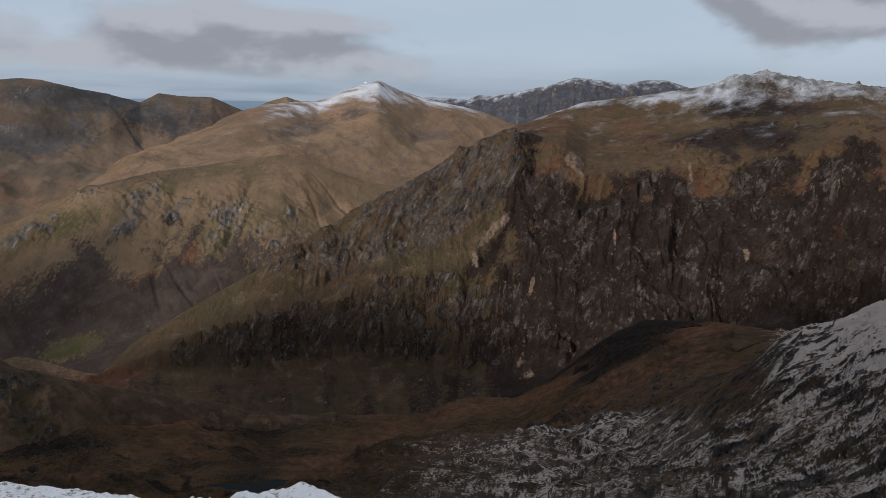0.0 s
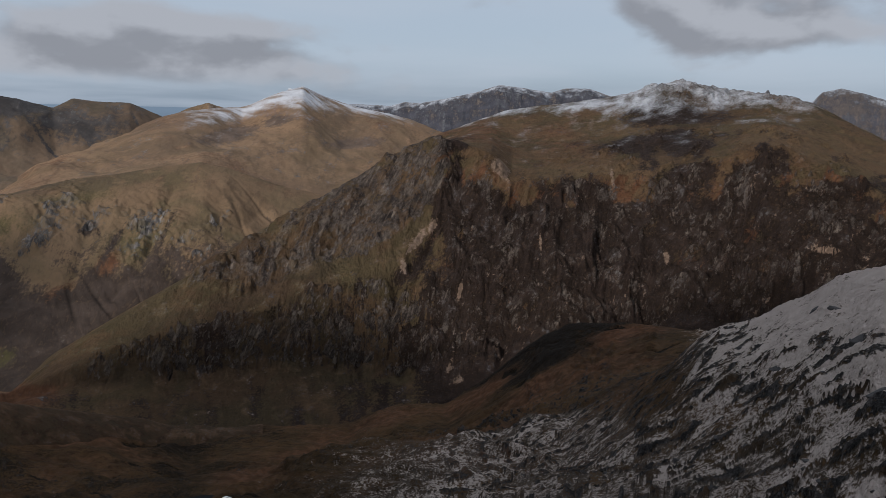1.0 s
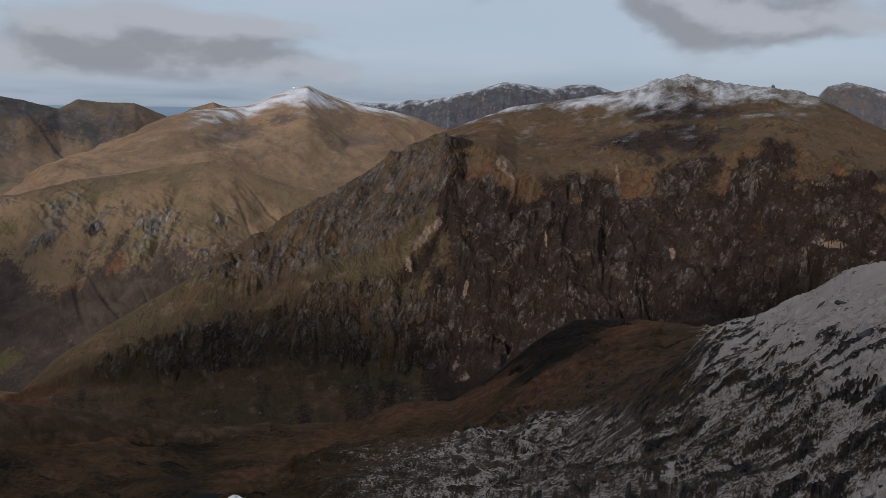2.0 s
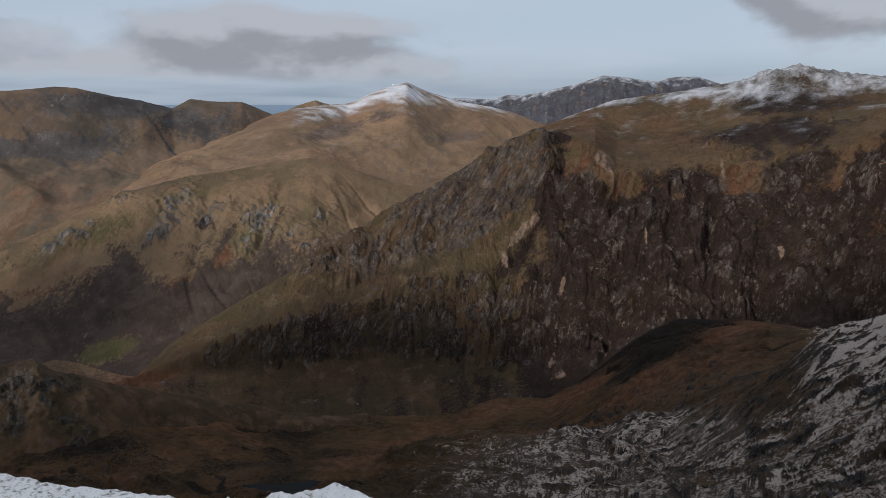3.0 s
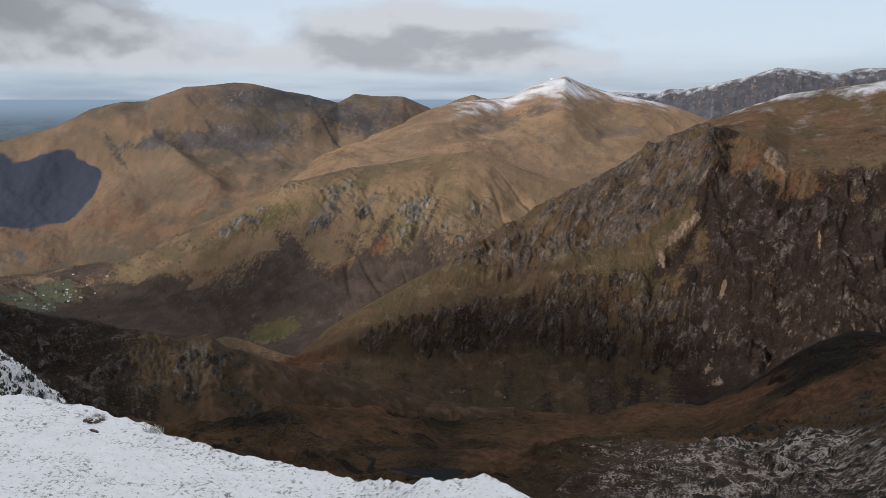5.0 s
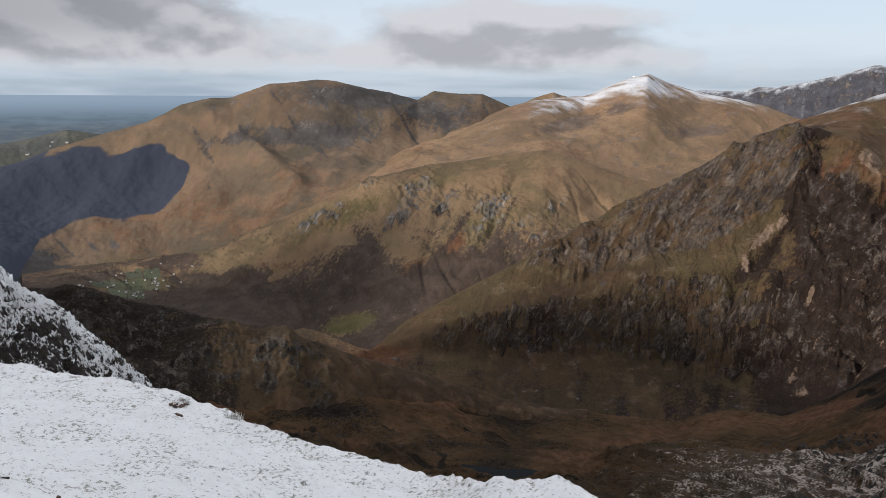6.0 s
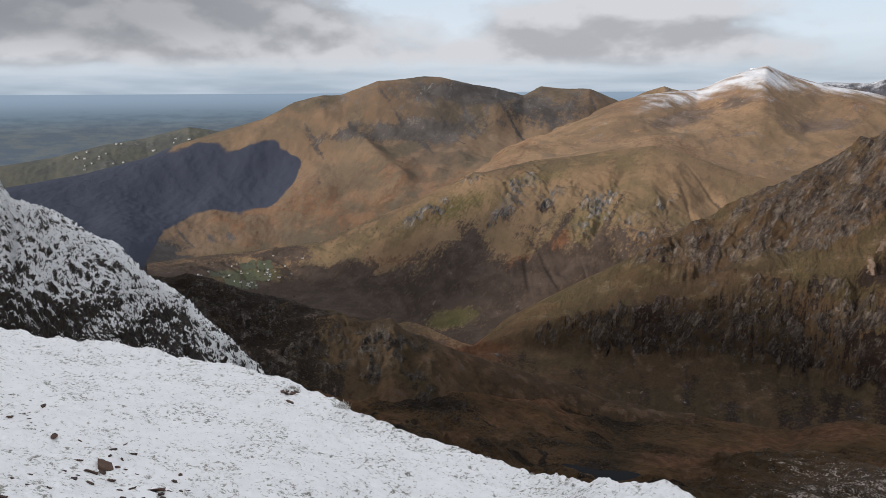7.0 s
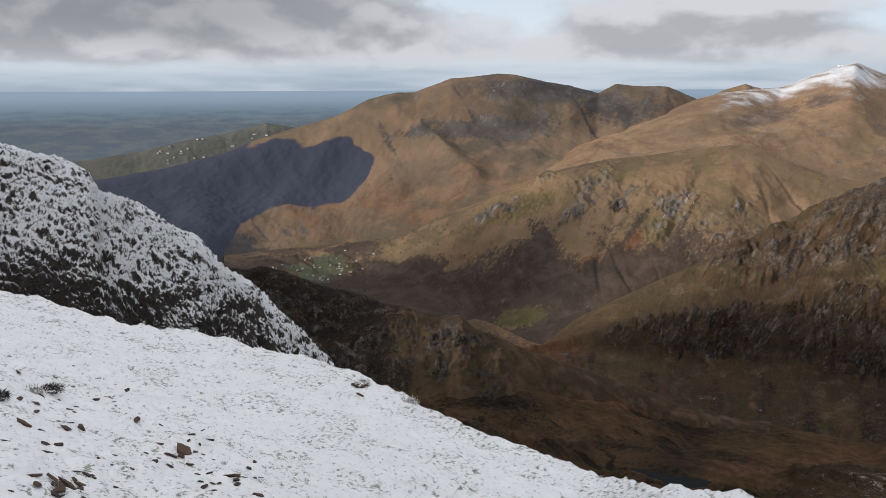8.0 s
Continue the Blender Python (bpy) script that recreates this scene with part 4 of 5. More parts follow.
def buttress():
    az = grid(-70, -30, 0.07)
    crest = line(BUTTRESS + [(-37.0, 80, -25.0), (-33.0, 75, -32.0), (-30.0, 72, -36.0)], az, 0.2)
    foot = crest[0] * 0.72, EYE + 0.72 * crest[0] * np.tan(np.radians(np.interp(az, [-70, -60, -50, -40, -36, -30], [-15, -18, -21.5, -25.5, -31, -39])))
    lo = foot[0] * 0.74 + crest[0] * 0.26, foot[1] * 0.5 + crest[1] * 0.5
    r, z, s = loft([off(foot, -15, 12), foot, lo, crest, off(crest, 20, 20), off(crest, 260, 200)], [5, 120, 150, 14, 6])
    A = np.broadcast_to(az, r.shape)
    x, y = place(A, r)
    body = smooth(s, 0.8, 1.3)
    # tilted beds of rock make small steps, a dark broken cliff below and fine snowy scree above
    n = fbm(x / 14, y / 14, 4, 131)
    lower = (1 - smooth(s + 0.6 * n - 0.5 * smooth(A, -52, -46), 1.6, 2.3)) * smooth(s, 0.9, 1.2)
    calm = 1 - 0.5 * smooth(s, 2.7, 3.0)
    run = np.radians(A) * 110
    bed = (z + 0.42 * run) / 1.7 + 0.9 * n
    step = bed - np.floor(bed)
    steps = smooth(step, 0.0, 0.4) - step
    split = ridged(run / 4.5 + 0.6 * n, z / 5, 4, 133)
    patch = fbm(x / 6, y / 6, 4, 137)
    blocks = ridged(x / 4.2, y / 4.2, 4, 134)
    rubble = ridged(x / 1.4, y / 1.4, 3, 136)
    z = z + body * calm * (1.6 * n + (0.5 + 1.1 * lower) * steps * (0.5 + smooth(patch, -0.3, 0.3)) + 0.9 * (split - 0.8) * lower + 0.7 * (blocks - 0.8) * (0.5 + lower) + 0.55 * (rubble - 0.8) + 0.5 * fbm(x / 0.7, y / 0.7, 3, 135, 0.6)) + 0.1 * smooth(s, 2.5, 3.0)
    snow = 0.74 - 0.4 * lower + 0.13 * patch
    snow = np.clip(snow - 0.3 * smooth(s, 2.85, 2.95) * smooth(fbm(run / 8, z / 8, 3, 138), -0.3, 0.1), 0, 1)
    ob = shell("rock_buttress", x, y, z, rock_snow, (0.75 + 0 * z, snow, 0.3 + 0 * z), (0.1 + 0 * z, 0.1 + 0 * z, 0.3 + 0 * z))
    return tagged(ob, "dark broken rock buttress dusted with snow", "rock slope")


def snow_height(az, r):
    fine = grid(-66, -3, 0.1)
    fr, fz = line(SNOW_EDGE, fine, 0.35)
    fine_z = np.interp(az, fine, fz)
    fr, fz = line(SNOW_EDGE, fine, 3.5)
    er, ez = np.interp(az, fine, fr), np.interp(az, fine, fz)
    t = np.clip(r / er, 0, 1)
    ez = ez + (fine_z - ez) * smooth(t, 0.8, 1.0)
    behind = smooth(np.abs(az), 75, 130)
    er, ez = er * (1 - behind) + 42 * behind, ez * (1 - behind) + 17 * behind
    t = np.clip(r / er, 0, 1)
    return ez * (1.6 * t - 0.6 * t * t), er


def snow_slope():
    front, rear = grid(-70, 10, 0.1), grid(11, 289, 1.0)
    az = np.concatenate([front, rear])
    az = np.where(az > 180, az - 360, az)
    counts = np.concatenate([np.linspace(0.005, 0.25, 20, endpoint=False), np.linspace(0.25, 1.0, 230), np.linspace(1.01, 1.6, 14)])
    A, T = np.meshgrid(az, counts)
    dummy, er = snow_height(A, A * 0 + 1)
    r = T * er
    z, er = snow_height(A, np.minimum(r, er))
    over = np.maximum(T - 1, 0) * (1 - 1.6 * smooth(np.abs(A), 75, 130))
    x, y = place(A, r)
    z = z - over * 26 - over * np.abs(over) * 20
    z = z + smooth(T, 0.03, 0.25) * (0.16 * fbm(x / 2.6, y / 2.6, 4, 141) + 0.06 * fbm(x / 0.5, y / 0.5, 4, 143, 0.6)) + 0.05 * fbm(x / 0.5, y / 0.5, 3, 145) * smooth(T, 0.9, 1.0)
    snow = 0.83 + 0.34 * fbm(x / 0.1, y / 0.16, 3, 147) - 0.18 * smooth(fbm(x / 1.6, y / 1.6, 5, 149, 0.65), -0.3, 0.5)
    ob = new("snow_slope")
    lip_row = int(np.searchsorted(counts, 1.0))
    for part_name, q, label in (("snow_field", slice(0, lip_row + 1), "white snow field flecked with grass"), ("steep_edge", slice(lip_row, None), "snowy edge falling away steeply")):
        piece = shell(part_name, x[q], y[q], z[q], snow_mat, (0.3 + 0 * z[q], np.clip(snow[q], 0, 1.2), 0 * z[q]), (0.2 + 0 * z[q], 0 * z[q], 0.2 + 0 * z[q]), wrap=True)
        piece.parent = ob
        piece["label"] = label
    return tagged(ob, "white snow-covered grassy slope falling away steeply", "snow slope")


def ridge_behind():
    # unseen ridge added at the walker's back; its tops and saddles are shaped to shade the near ground and the valley,
    # cloud shadows included
    xs = grid(-4200, 1800, 20.0)
    tops = np.interp(xs, [-4200, -3800, -3500, -3280, -3160, -3000, -2850, -2650, -2520, -2400, -2150, -1850, -1572, -1400, -1164, -1000, -570, -260, 200, 900, 1800],
                     [120, 170, 150, 170, 540, 660, 650, 400, 190, 80, 220, 315, 290, 230, 50, 200, 310, 320, 320, 300, 160])
    v = np.concatenate([np.linspace(0, 1, 40), np.linspace(1.03, 2.4, 24)])
    X, V = np.meshgrid(xs, v)
    Y = -32 - 250 * V + 14 * fbm(X / 200, V, 3, 150)
    H = np.broadcast_to(tops, X.shape)
    base = 12 - 300 * smooth(np.abs(X), 60, 900)
    z = np.where(V < 1, base + (H - base) * V ** 1.15, H - (V - 1) * 320) + 12 * ridged(X / 110, Y / 110, 4, 151) * smooth(V, 0.05, 0.5)
    ob = shell("summit_ridge", X, Y, z, rock_snow, (0.6 + 0 * z, 0.55 + 0.3 * fbm(X / 20, Y / 20, 3, 153), 0 * z), (0 * z, 0 * z, 0.3 + 0 * z))
    return tagged(ob, "unseen snow-dusted rocky ridge, shaped to shade the valley", "ridge")


def valley_ground():
    k_ = grid(-180, 179.5, 0.5)
    A, r = np.meshgrid(k_, np.array([5, 400, 800, 1200, 1500, 1700, 1900, 2100, 2300, 2500, 2700, 2900, 3100, 3400, 3800, 4300, 4800.0]))
    x, y = place(A, r)
    z = -648 + 6 * fbm(x / 400, y / 400, 3, 161)
    g = smooth(fbm(x / 300, y / 300, 3, 163), -0.2, 0.4)
    ob = shell("ground", x, y, z, hill_mid, (0.05 + 0 * z, 0 * z, 0.1 + 0 * z), (0.15 + 0.35 * g, 0.3 + 0.5 * (1 - g), 0.35 + 0 * z), wrap=True)
    return tagged(ob, "green and brown valley floor", "ground", kind="structure")


def plain():
    m, k = surface("plain_far")
    p = k.add("ShaderNodeTexCoord").outputs["Object"]
    h = k.add("ShaderNodeSeparateXYZ", {0: p}).outputs[2]
    flat = k.squeeze(p, 1.0, 1.0, 7.0)
    n = k.noise(flat, 0.006, 6.0, 0.65)
    n2 = k.noise(k.squeeze(p, 1.0, 1.0, 5.0), 0.03, 4.0, 0.7)
    # haze is mixed into the land and sea colours
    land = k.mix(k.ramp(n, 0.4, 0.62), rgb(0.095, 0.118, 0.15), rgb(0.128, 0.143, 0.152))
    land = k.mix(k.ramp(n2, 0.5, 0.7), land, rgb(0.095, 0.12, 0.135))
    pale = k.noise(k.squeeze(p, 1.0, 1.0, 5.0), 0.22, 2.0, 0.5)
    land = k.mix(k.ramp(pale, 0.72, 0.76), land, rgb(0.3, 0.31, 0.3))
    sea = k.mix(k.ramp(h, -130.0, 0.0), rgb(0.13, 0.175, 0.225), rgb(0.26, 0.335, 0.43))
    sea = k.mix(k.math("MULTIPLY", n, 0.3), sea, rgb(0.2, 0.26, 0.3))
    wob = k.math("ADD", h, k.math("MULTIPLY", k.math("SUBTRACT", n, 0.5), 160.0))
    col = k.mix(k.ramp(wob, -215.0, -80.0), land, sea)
    # the backdrop glows by itself, unlit by the sun
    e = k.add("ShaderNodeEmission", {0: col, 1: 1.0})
    k.add("ShaderNodeOutputMaterial", {0: e.outputs[0]})
    az = grid(-180, 179, 1.0)
    A, t = np.meshgrid(az, np.linspace(0, 1, 24))
    r = 4790 + 60 * t
    x, y = place(A, r)
    z = -660 + (660 + EYE + 8) * t
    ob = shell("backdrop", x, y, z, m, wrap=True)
    return tagged(ob, "glowing backdrop of coastal plain and grey-blue sea, haze painted in", "backdrop", kind="structure")


# ---- build the land ----
ground = valley_ground()
plain()
crag_face()
snow_peak()
ridge_ob = middle_ridge()
left_ob = left_mountain()
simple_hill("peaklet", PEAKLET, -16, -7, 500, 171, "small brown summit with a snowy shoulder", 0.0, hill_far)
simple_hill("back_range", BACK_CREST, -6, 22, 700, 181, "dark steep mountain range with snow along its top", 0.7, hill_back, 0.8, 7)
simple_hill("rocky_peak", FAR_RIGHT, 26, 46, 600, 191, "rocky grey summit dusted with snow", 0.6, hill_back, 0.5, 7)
# foothill colours darkened and blued to stand for shadow and haze
hill_low = hill_material("hill_low", 7.0, (0.052, 0.055, 0.052), (0.074, 0.072, 0.059), (0.04, 0.043, 0.046), (0.08, 0.08, 0.078), (0.05, 0.053, 0.055), (0.1, 0.095, 0.08), speckle=0.08, bump=0.1, streaky=0.2, flow=1.0)
foothill_ob = simple_hill("foothill", FOOTHILL, -58, -36, 650, 201, "low foothill with small fields, shadow and haze painted in", 0.0, hill_low, 0.0, 0)
near_ob = near_ground()
spur()
buttress_ob = buttress()
snow_ob = snow_slope()
ridge_behind()

# ---- things on it ----
rng = random.Random(7)


def tree_of(ob):
    verts, faces = [], []
    for o in [ob] + list(ob.children):
        if o.data:
            base = len(verts)
            verts += [v.co.copy() for v in o.data.vertices]
            faces += [[base + i for i in q.vertices] for q in o.data.polygons]
    return BVHTree.FromPolygons(verts, faces)


def drop(tree, x, y):
    """The surface straight below a high point: its place and normal."""
    hit = tree.ray_cast(Vector((x, y, 900)), Vector((0, 0, -1)))
    return hit[0], hit[1]


def part(name, bm, material, parent, label=""):
    me = bpy.data.meshes.new(name)
    bm.to_mesh(me)
    bm.free()
    me.materials.append(material)
    ob = new(name, me)
    ob.parent = parent
    if label:
        ob["label"] = label
    return ob


def rock_mesh(name, seed, flat, points=16):
    """An angular broken stone about one metre across."""
    g = random.Random(seed)
    bm = bmesh.new()
    for i in range(points):
        v = Vector((g.uniform(-1, 1), g.uniform(-1, 1), g.uniform(-1, 1)))
        v.normalize()
        v = Vector((max(-0.8, min(0.8, v.x * 1.15)), max(-0.75, min(0.75, v.y)), max(-0.6, min(0.6, v.z)) * flat)) * g.uniform(0.85, 1.0) * 0.55
        bm.verts.new(v)
    bmesh.ops.convex_hull(bm, input=bm.verts)
    bmesh.ops.delete(bm, geom=[v for v in bm.verts if not v.link_faces], context="VERTS")
    me = bpy.data.meshes.new(name)
    bm.to_mesh(me)
    bm.free()
    return me


def stone_material(name, light, dark, capped, warm):
    """Broken rock; capped: how much of the upward faces holds snow."""
    m, k = surface(name)
    p = k.add("ShaderNodeTexCoord").outputs["Object"]
    tone = k.add("ShaderNodeObjectInfo").outputs["Random"]
    n = k.noise(p, 3.0, 6.0, 0.65)
    n2 = k.noise(p, 14.0, 4.0, 0.7)
    col = k.mix(k.ramp(n, 0.35, 0.65), rgb(*dark), rgb(*light))
    col = k.mix(k.math("MULTIPLY", tone, 0.6), col, rgb(*warm))
    nz = k.add("ShaderNodeSeparateXYZ", {0: k.add("ShaderNodeNewGeometry").outputs["Normal"]}).outputs[2]
    lying = k.ramp(k.math("ADD", nz, k.math("MULTIPLY", k.math("SUBTRACT", n2, 0.5), 1.0)), 1.0 - capped - 0.12, 1.0 - capped + 0.12)
    col = k.mix(lying, col, rgb(0.72, 0.74, 0.77))
    finish(k, col, 0.85, k.math("ADD", n, n2), 0.6, 0.03, 0.25)
    return m


stone_bare = stone_material("stone_bare", (0.075, 0.05, 0.04), (0.025, 0.02, 0.02), -0.3, (0.12, 0.066, 0.042))
stone_capped = stone_material("stone_capped", (0.09, 0.08, 0.075), (0.03, 0.026, 0.026), 0.22, (0.055, 0.045, 0.04))
stone_frost = stone_material("stone_frost", (0.06, 0.056, 0.055), (0.018, 0.017, 0.017), -0.3, (0.034, 0.03, 0.03))


def snow_point(az, el):
    """Where a line of sight from the standpoint meets the snow."""
    r = np.linspace(3, 33, 600)
    z, dummy = snow_height(np.full_like(r, az), r)
    i = int(np.argmin(np.abs(np.degrees(np.arctan2(z - EYE, r)) - el)))
    return place(az, r[i])


snow_tree = tree_of(snow_ob)
stone_shapes = [rock_mesh("stone", 20 + i, 0.55) for i in range(7)]
for me in stone_shapes:
    me.materials.append(stone_bare)


def stone(x, y, size, tall=1.0):
    at, up_ = drop(snow_tree, x, y)
    if at is None:
        return
    ob = new("stone", rng.choice(stone_shapes))
    turn = up_.to_track_quat("Z", "Y").to_matrix().to_4x4() @ Matrix.Rotation(rng.uniform(0, 6.28), 4, "Z")
    ob.matrix_world = Matrix.Translation(at + up_ * size * 0.08) @ turn @ Matrix.Diagonal((size, size * rng.uniform(0.6, 0.95), size * rng.uniform(0.35, 0.7) * tall, 1))
    tagged(ob, "dark reddish-brown angular stone lying in the snow", "stone", "stones on the snow")


STONES = [(-62.4, -16.73, 0.22), (-61.1, -17.58, 0.4), (-60.8, -20.60, 0.45), (-58.4, -21.25, 0.3), (-57.5, -21.37, 0.38), (-54.0, -21.91, 0.28), (-59.6, -21.74, 0.28), (-59.5, -22.34, 0.26), (-61.8, -21.21, 0.2), (-59.1, -23.91, 0.5), (-58.4, -24.20, 0.55), (-60.2, -23.96, 0.35), (-53.6, -23.72, 0.28), (-51.1, -23.69, 0.6), (-51.9, -23.66, 0.4), (-50.6, -24.25, 0.3), (-47.7, -25.66, 0.5), (-47.5, -25.99, 0.3), (-58.8, -25.04, 0.35), (-55.1, -25.55, 0.22), (-45.9, -27.31, 0.35), (-44.2, -27.52, 0.45), (-49.6, -26.10, 0.2), (-52.5, -22.35, 0.18), (-62.6, -21.15, 0.2), (-61.0, -19.30, 0.25), (-63.0, -24.21, 0.3), (-51.7, -26.88, 0.25), (-49.0, -26.51, 0.16), (-46.6, -25.09, 0.14)]
for az_, el_, size in STONES:
    stone(*snow_point(az_, el_), size * 0.62, 0.75)
for centre, spread, count in (((-57.8, -24.4), (2.6, 1.3), 26), ((-51.5, -23.6), (2.2, 1.2), 22), ((-48.0, -25.8), (2.5, 0.9), 14), ((-59.5, -20.5), (2.0, 2.0), 16), ((-55.5, -19.6), (1.2, 1.3), 14)):
    for i in range(count):
        stone(*snow_point(centre[0] + rng.gauss(0, spread[0] * 0.6), centre[1] + rng.gauss(0, spread[1] * 0.6)), rng.uniform(0.05, 0.17), 0.8)


# a low ledge of rock at the edge of the snow
for i in range(9):
    stone(*snow_point(-38.2 + rng.gauss(0, 0.5), -20.75 + rng.gauss(0, 0.2)), rng.uniform(0.12, 0.3), 0.9)
# a trail of small stones across the snow
for i in range(22):
    t_ = i / 21
    stone(*snow_point(-58.4 + 4.6 * t_ + rng.gauss(0, 0.25), -17.0 - 4.6 * t_ + rng.gauss(0, 0.25)), rng.uniform(0.05, 0.11), 0.6)


def grass_mesh(seed):
    g = random.Random(seed)
    bm = bmesh.new()
    for i in range(34):
        a, lean_, h = g.uniform(0, 6.28), g.uniform(0.1, 0.9), g.uniform(0.12, 0.34)
        o = Vector((g.gauss(0, 0.09), g.gauss(0, 0.09), 0))
        tip = o + Vector((math.cos(a) * lean_ * h, math.sin(a) * lean_ * h, h))
        w = Vector((-math.sin(a), math.cos(a), 0)) * 0.011
        mid = (o + tip) * 0.5 + Vector((0, 0, h * 0.12))
        vs = [bm.verts.new(q) for q in (o - w, o + w, mid + w * 0.8, tip, mid - w * 0.8)]
        bm.faces.new(vs)
    me = bpy.data.meshes.new("grass_tuft")
    bm.to_mesh(me)
    bm.free()
    return me


m, k = surface("frosted_grass")
n = k.noise(k.add("ShaderNodeTexCoord").outputs["Object"], 30.0, 3.0)
finish(k, k.mix(k.ramp(n, 0.4, 0.62), rgb(0.2, 0.17, 0.11), rgb(0.66, 0.67, 0.68)), 0.8)
tuft_shapes = [grass_mesh(i) for i in range(5)]
for me in tuft_shapes:
    me.materials.append(m)


def tuft(az, el, size, back=0.0):
    x, y = snow_point(az, el)
    at, up_ = drop(snow_tree, x, y)
    if at is None:
        return
    ob = new("grass_tuft", rng.choice(tuft_shapes))
    ob.matrix_world = Matrix.Translation(at - Vector((0, 0, 0.02))) @ Matrix.Rotation(rng.uniform(0, 6.28), 4, "Z") @ Matrix.Diagonal((size, size, size, 1))
    tagged(ob, "frosted tuft of dry mountain grass in the snow", "grass", "grass tufts on the snow")


def heather_mesh(seed):
    """A low rounded shrub of many short twigs."""
    g = random.Random(seed)
    bm = bmesh.new()
    for i in range(900):
        d = Vector((g.gauss(0, 1), g.gauss(0, 1), abs(g.gauss(0, 0.8)) + 0.1))
        d.normalize()
        o = Vector((d.x * 0.36, d.y * 0.3, d.z * 0.2)) * g.uniform(0.4, 1.0)
        tip = o + (d + Vector((g.gauss(0, 0.4), g.gauss(0, 0.4), g.gauss(0.3, 0.3)))) * g.uniform(0.03, 0.075)
        w = d.cross(Vector((g.gauss(0, 1), g.gauss(0, 1), g.gauss(0, 1)))).normalized() * 0.012
        bm.faces.new([bm.verts.new(q) for q in (o - w, o + w, tip)])
    me = bpy.data.meshes.new("heather_bush")
    bm.to_mesh(me)
    bm.free()
    return me


m, k = surface("heather_twig")
n = k.noise(k.add("ShaderNodeTexCoord").outputs["Object"], 9.0, 4.0)
finish(k, k.mix(k.ramp(n, 0.56, 0.66), rgb(0.03, 0.024, 0.02), rgb(0.5, 0.5, 0.52)), 0.85)
heather_shapes = [heather_mesh(i) for i in range(2)]
for me in heather_shapes:
    me.materials.append(m)
for az_, el_, size in ((-59.3, -18.8, 0.75), (-62.3, -19.0, 0.7), (-62.9, -18.5, 0.55)):
    at, up_ = drop(snow_tree, *snow_point(az_, el_))
    ob = new("heather_bush", rng.choice(heather_shapes))
    ob.matrix_world = Matrix.Translation(at - Vector((0, 0, 0.03))) @ Matrix.Rotation(rng.uniform(0, 6.28), 4, "Z") @ Matrix.Scale(size, 4)
    tagged(ob, "dark heather bush dusted with snow on the slope", "bush", "heather bushes on the snow")

edge_el = np.array(SNOW_EDGE)
for i in range(46):
    a_ = rng.uniform(-60, -12)
    e_ = float(np.interp(a_, edge_el[:, 0], edge_el[:, 2]))
    tuft(a_, e_ - 0.2 - abs(rng.gauss(0, 0.4)), rng.uniform(0.2, 0.38))
for a_, e_, s_ in ((-34.4, -22.2, 1.3), (-34.8, -22.0, 1.0), (-37.8, -20.7, 0.9), (-38.2, -20.5, 0.8), (-59.9, -19.0, 1.0), (-60.3, -18.9, 0.9)):
    tuft(a_, e_, 0.7 * s_)
for i in range(110):
    tuft(rng.uniform(-63, -16), -rng.uniform(18, 29), rng.uniform(0.12, 0.28))

# rocks that stick out of the buttress and of the frosted slope
buttress_tree = tree_of(buttress_ob)
block_shapes = [rock_mesh("rock", 60 + i, 0.9, 14) for i in range(6)]
frost_shapes = [rock_mesh("rock", 80 + i, 0.6, 16) for i in range(6)]
for me in block_shapes:
    me.materials.append(stone_capped)
for me in frost_shapes:
    me.materials.append(stone_frost)


def scatter(tree, parent, shapes, count, pick, sizes, sink):
    made = 0
    while made < count:
        az_, r_ = pick()
        x, y = place(az_, r_)
        at, up_ = drop(tree, x, y)
        if at is None:
            continue
        size = sizes()
        ob = new("rock", rng.choice(shapes))
        ob.parent = parent
        up_ = (up_ + Vector((0, 0, 0.8))).normalized()
        ob.matrix_world = Matrix.Translation(at - Vector((0, 0, size * sink))) @ up_.to_track_quat("Z", "Y").to_matrix().to_4x4() @ Matrix.Rotation(rng.uniform(0, 6.28), 4, "Z") @ Matrix.Rotation(rng.gauss(0, 0.25), 4, "X") @ Matrix.Diagonal((size, size * rng.uniform(0.55, 1), size * rng.uniform(0.5, 1), 1))
        made += 1


def on_buttress():
    a = rng.uniform(-63, -40)
    far_ = float(np.interp(a, [q[0] for q in BUTTRESS], [q[1] for q in BUTTRESS]))
    return a, far_ * (0.74 + 0.24 * rng.random())


def on_frost():
    a = rng.uniform(2, 37)
    lo = float(np.interp(a, [q[0] for q in NEAR], [q[1] for q in NEAR]))
    hi = float(np.interp(a, [q[0] for q in FLOOR], [q[1] for q in FLOOR]))
    return a, lo + (hi - lo) * rng.random() ** 1.3 * 0.95


scatter(buttress_tree, buttress_ob, block_shapes, 300, on_buttress, lambda: 0.3 + 0.8 * rng.random() ** 2.5, 0.2)
scatter(tree_of(near_ob), near_ob, frost_shapes, 300, on_frost, lambda: 1.2 + 5.5 * rng.random() ** 2.5, 0.22)


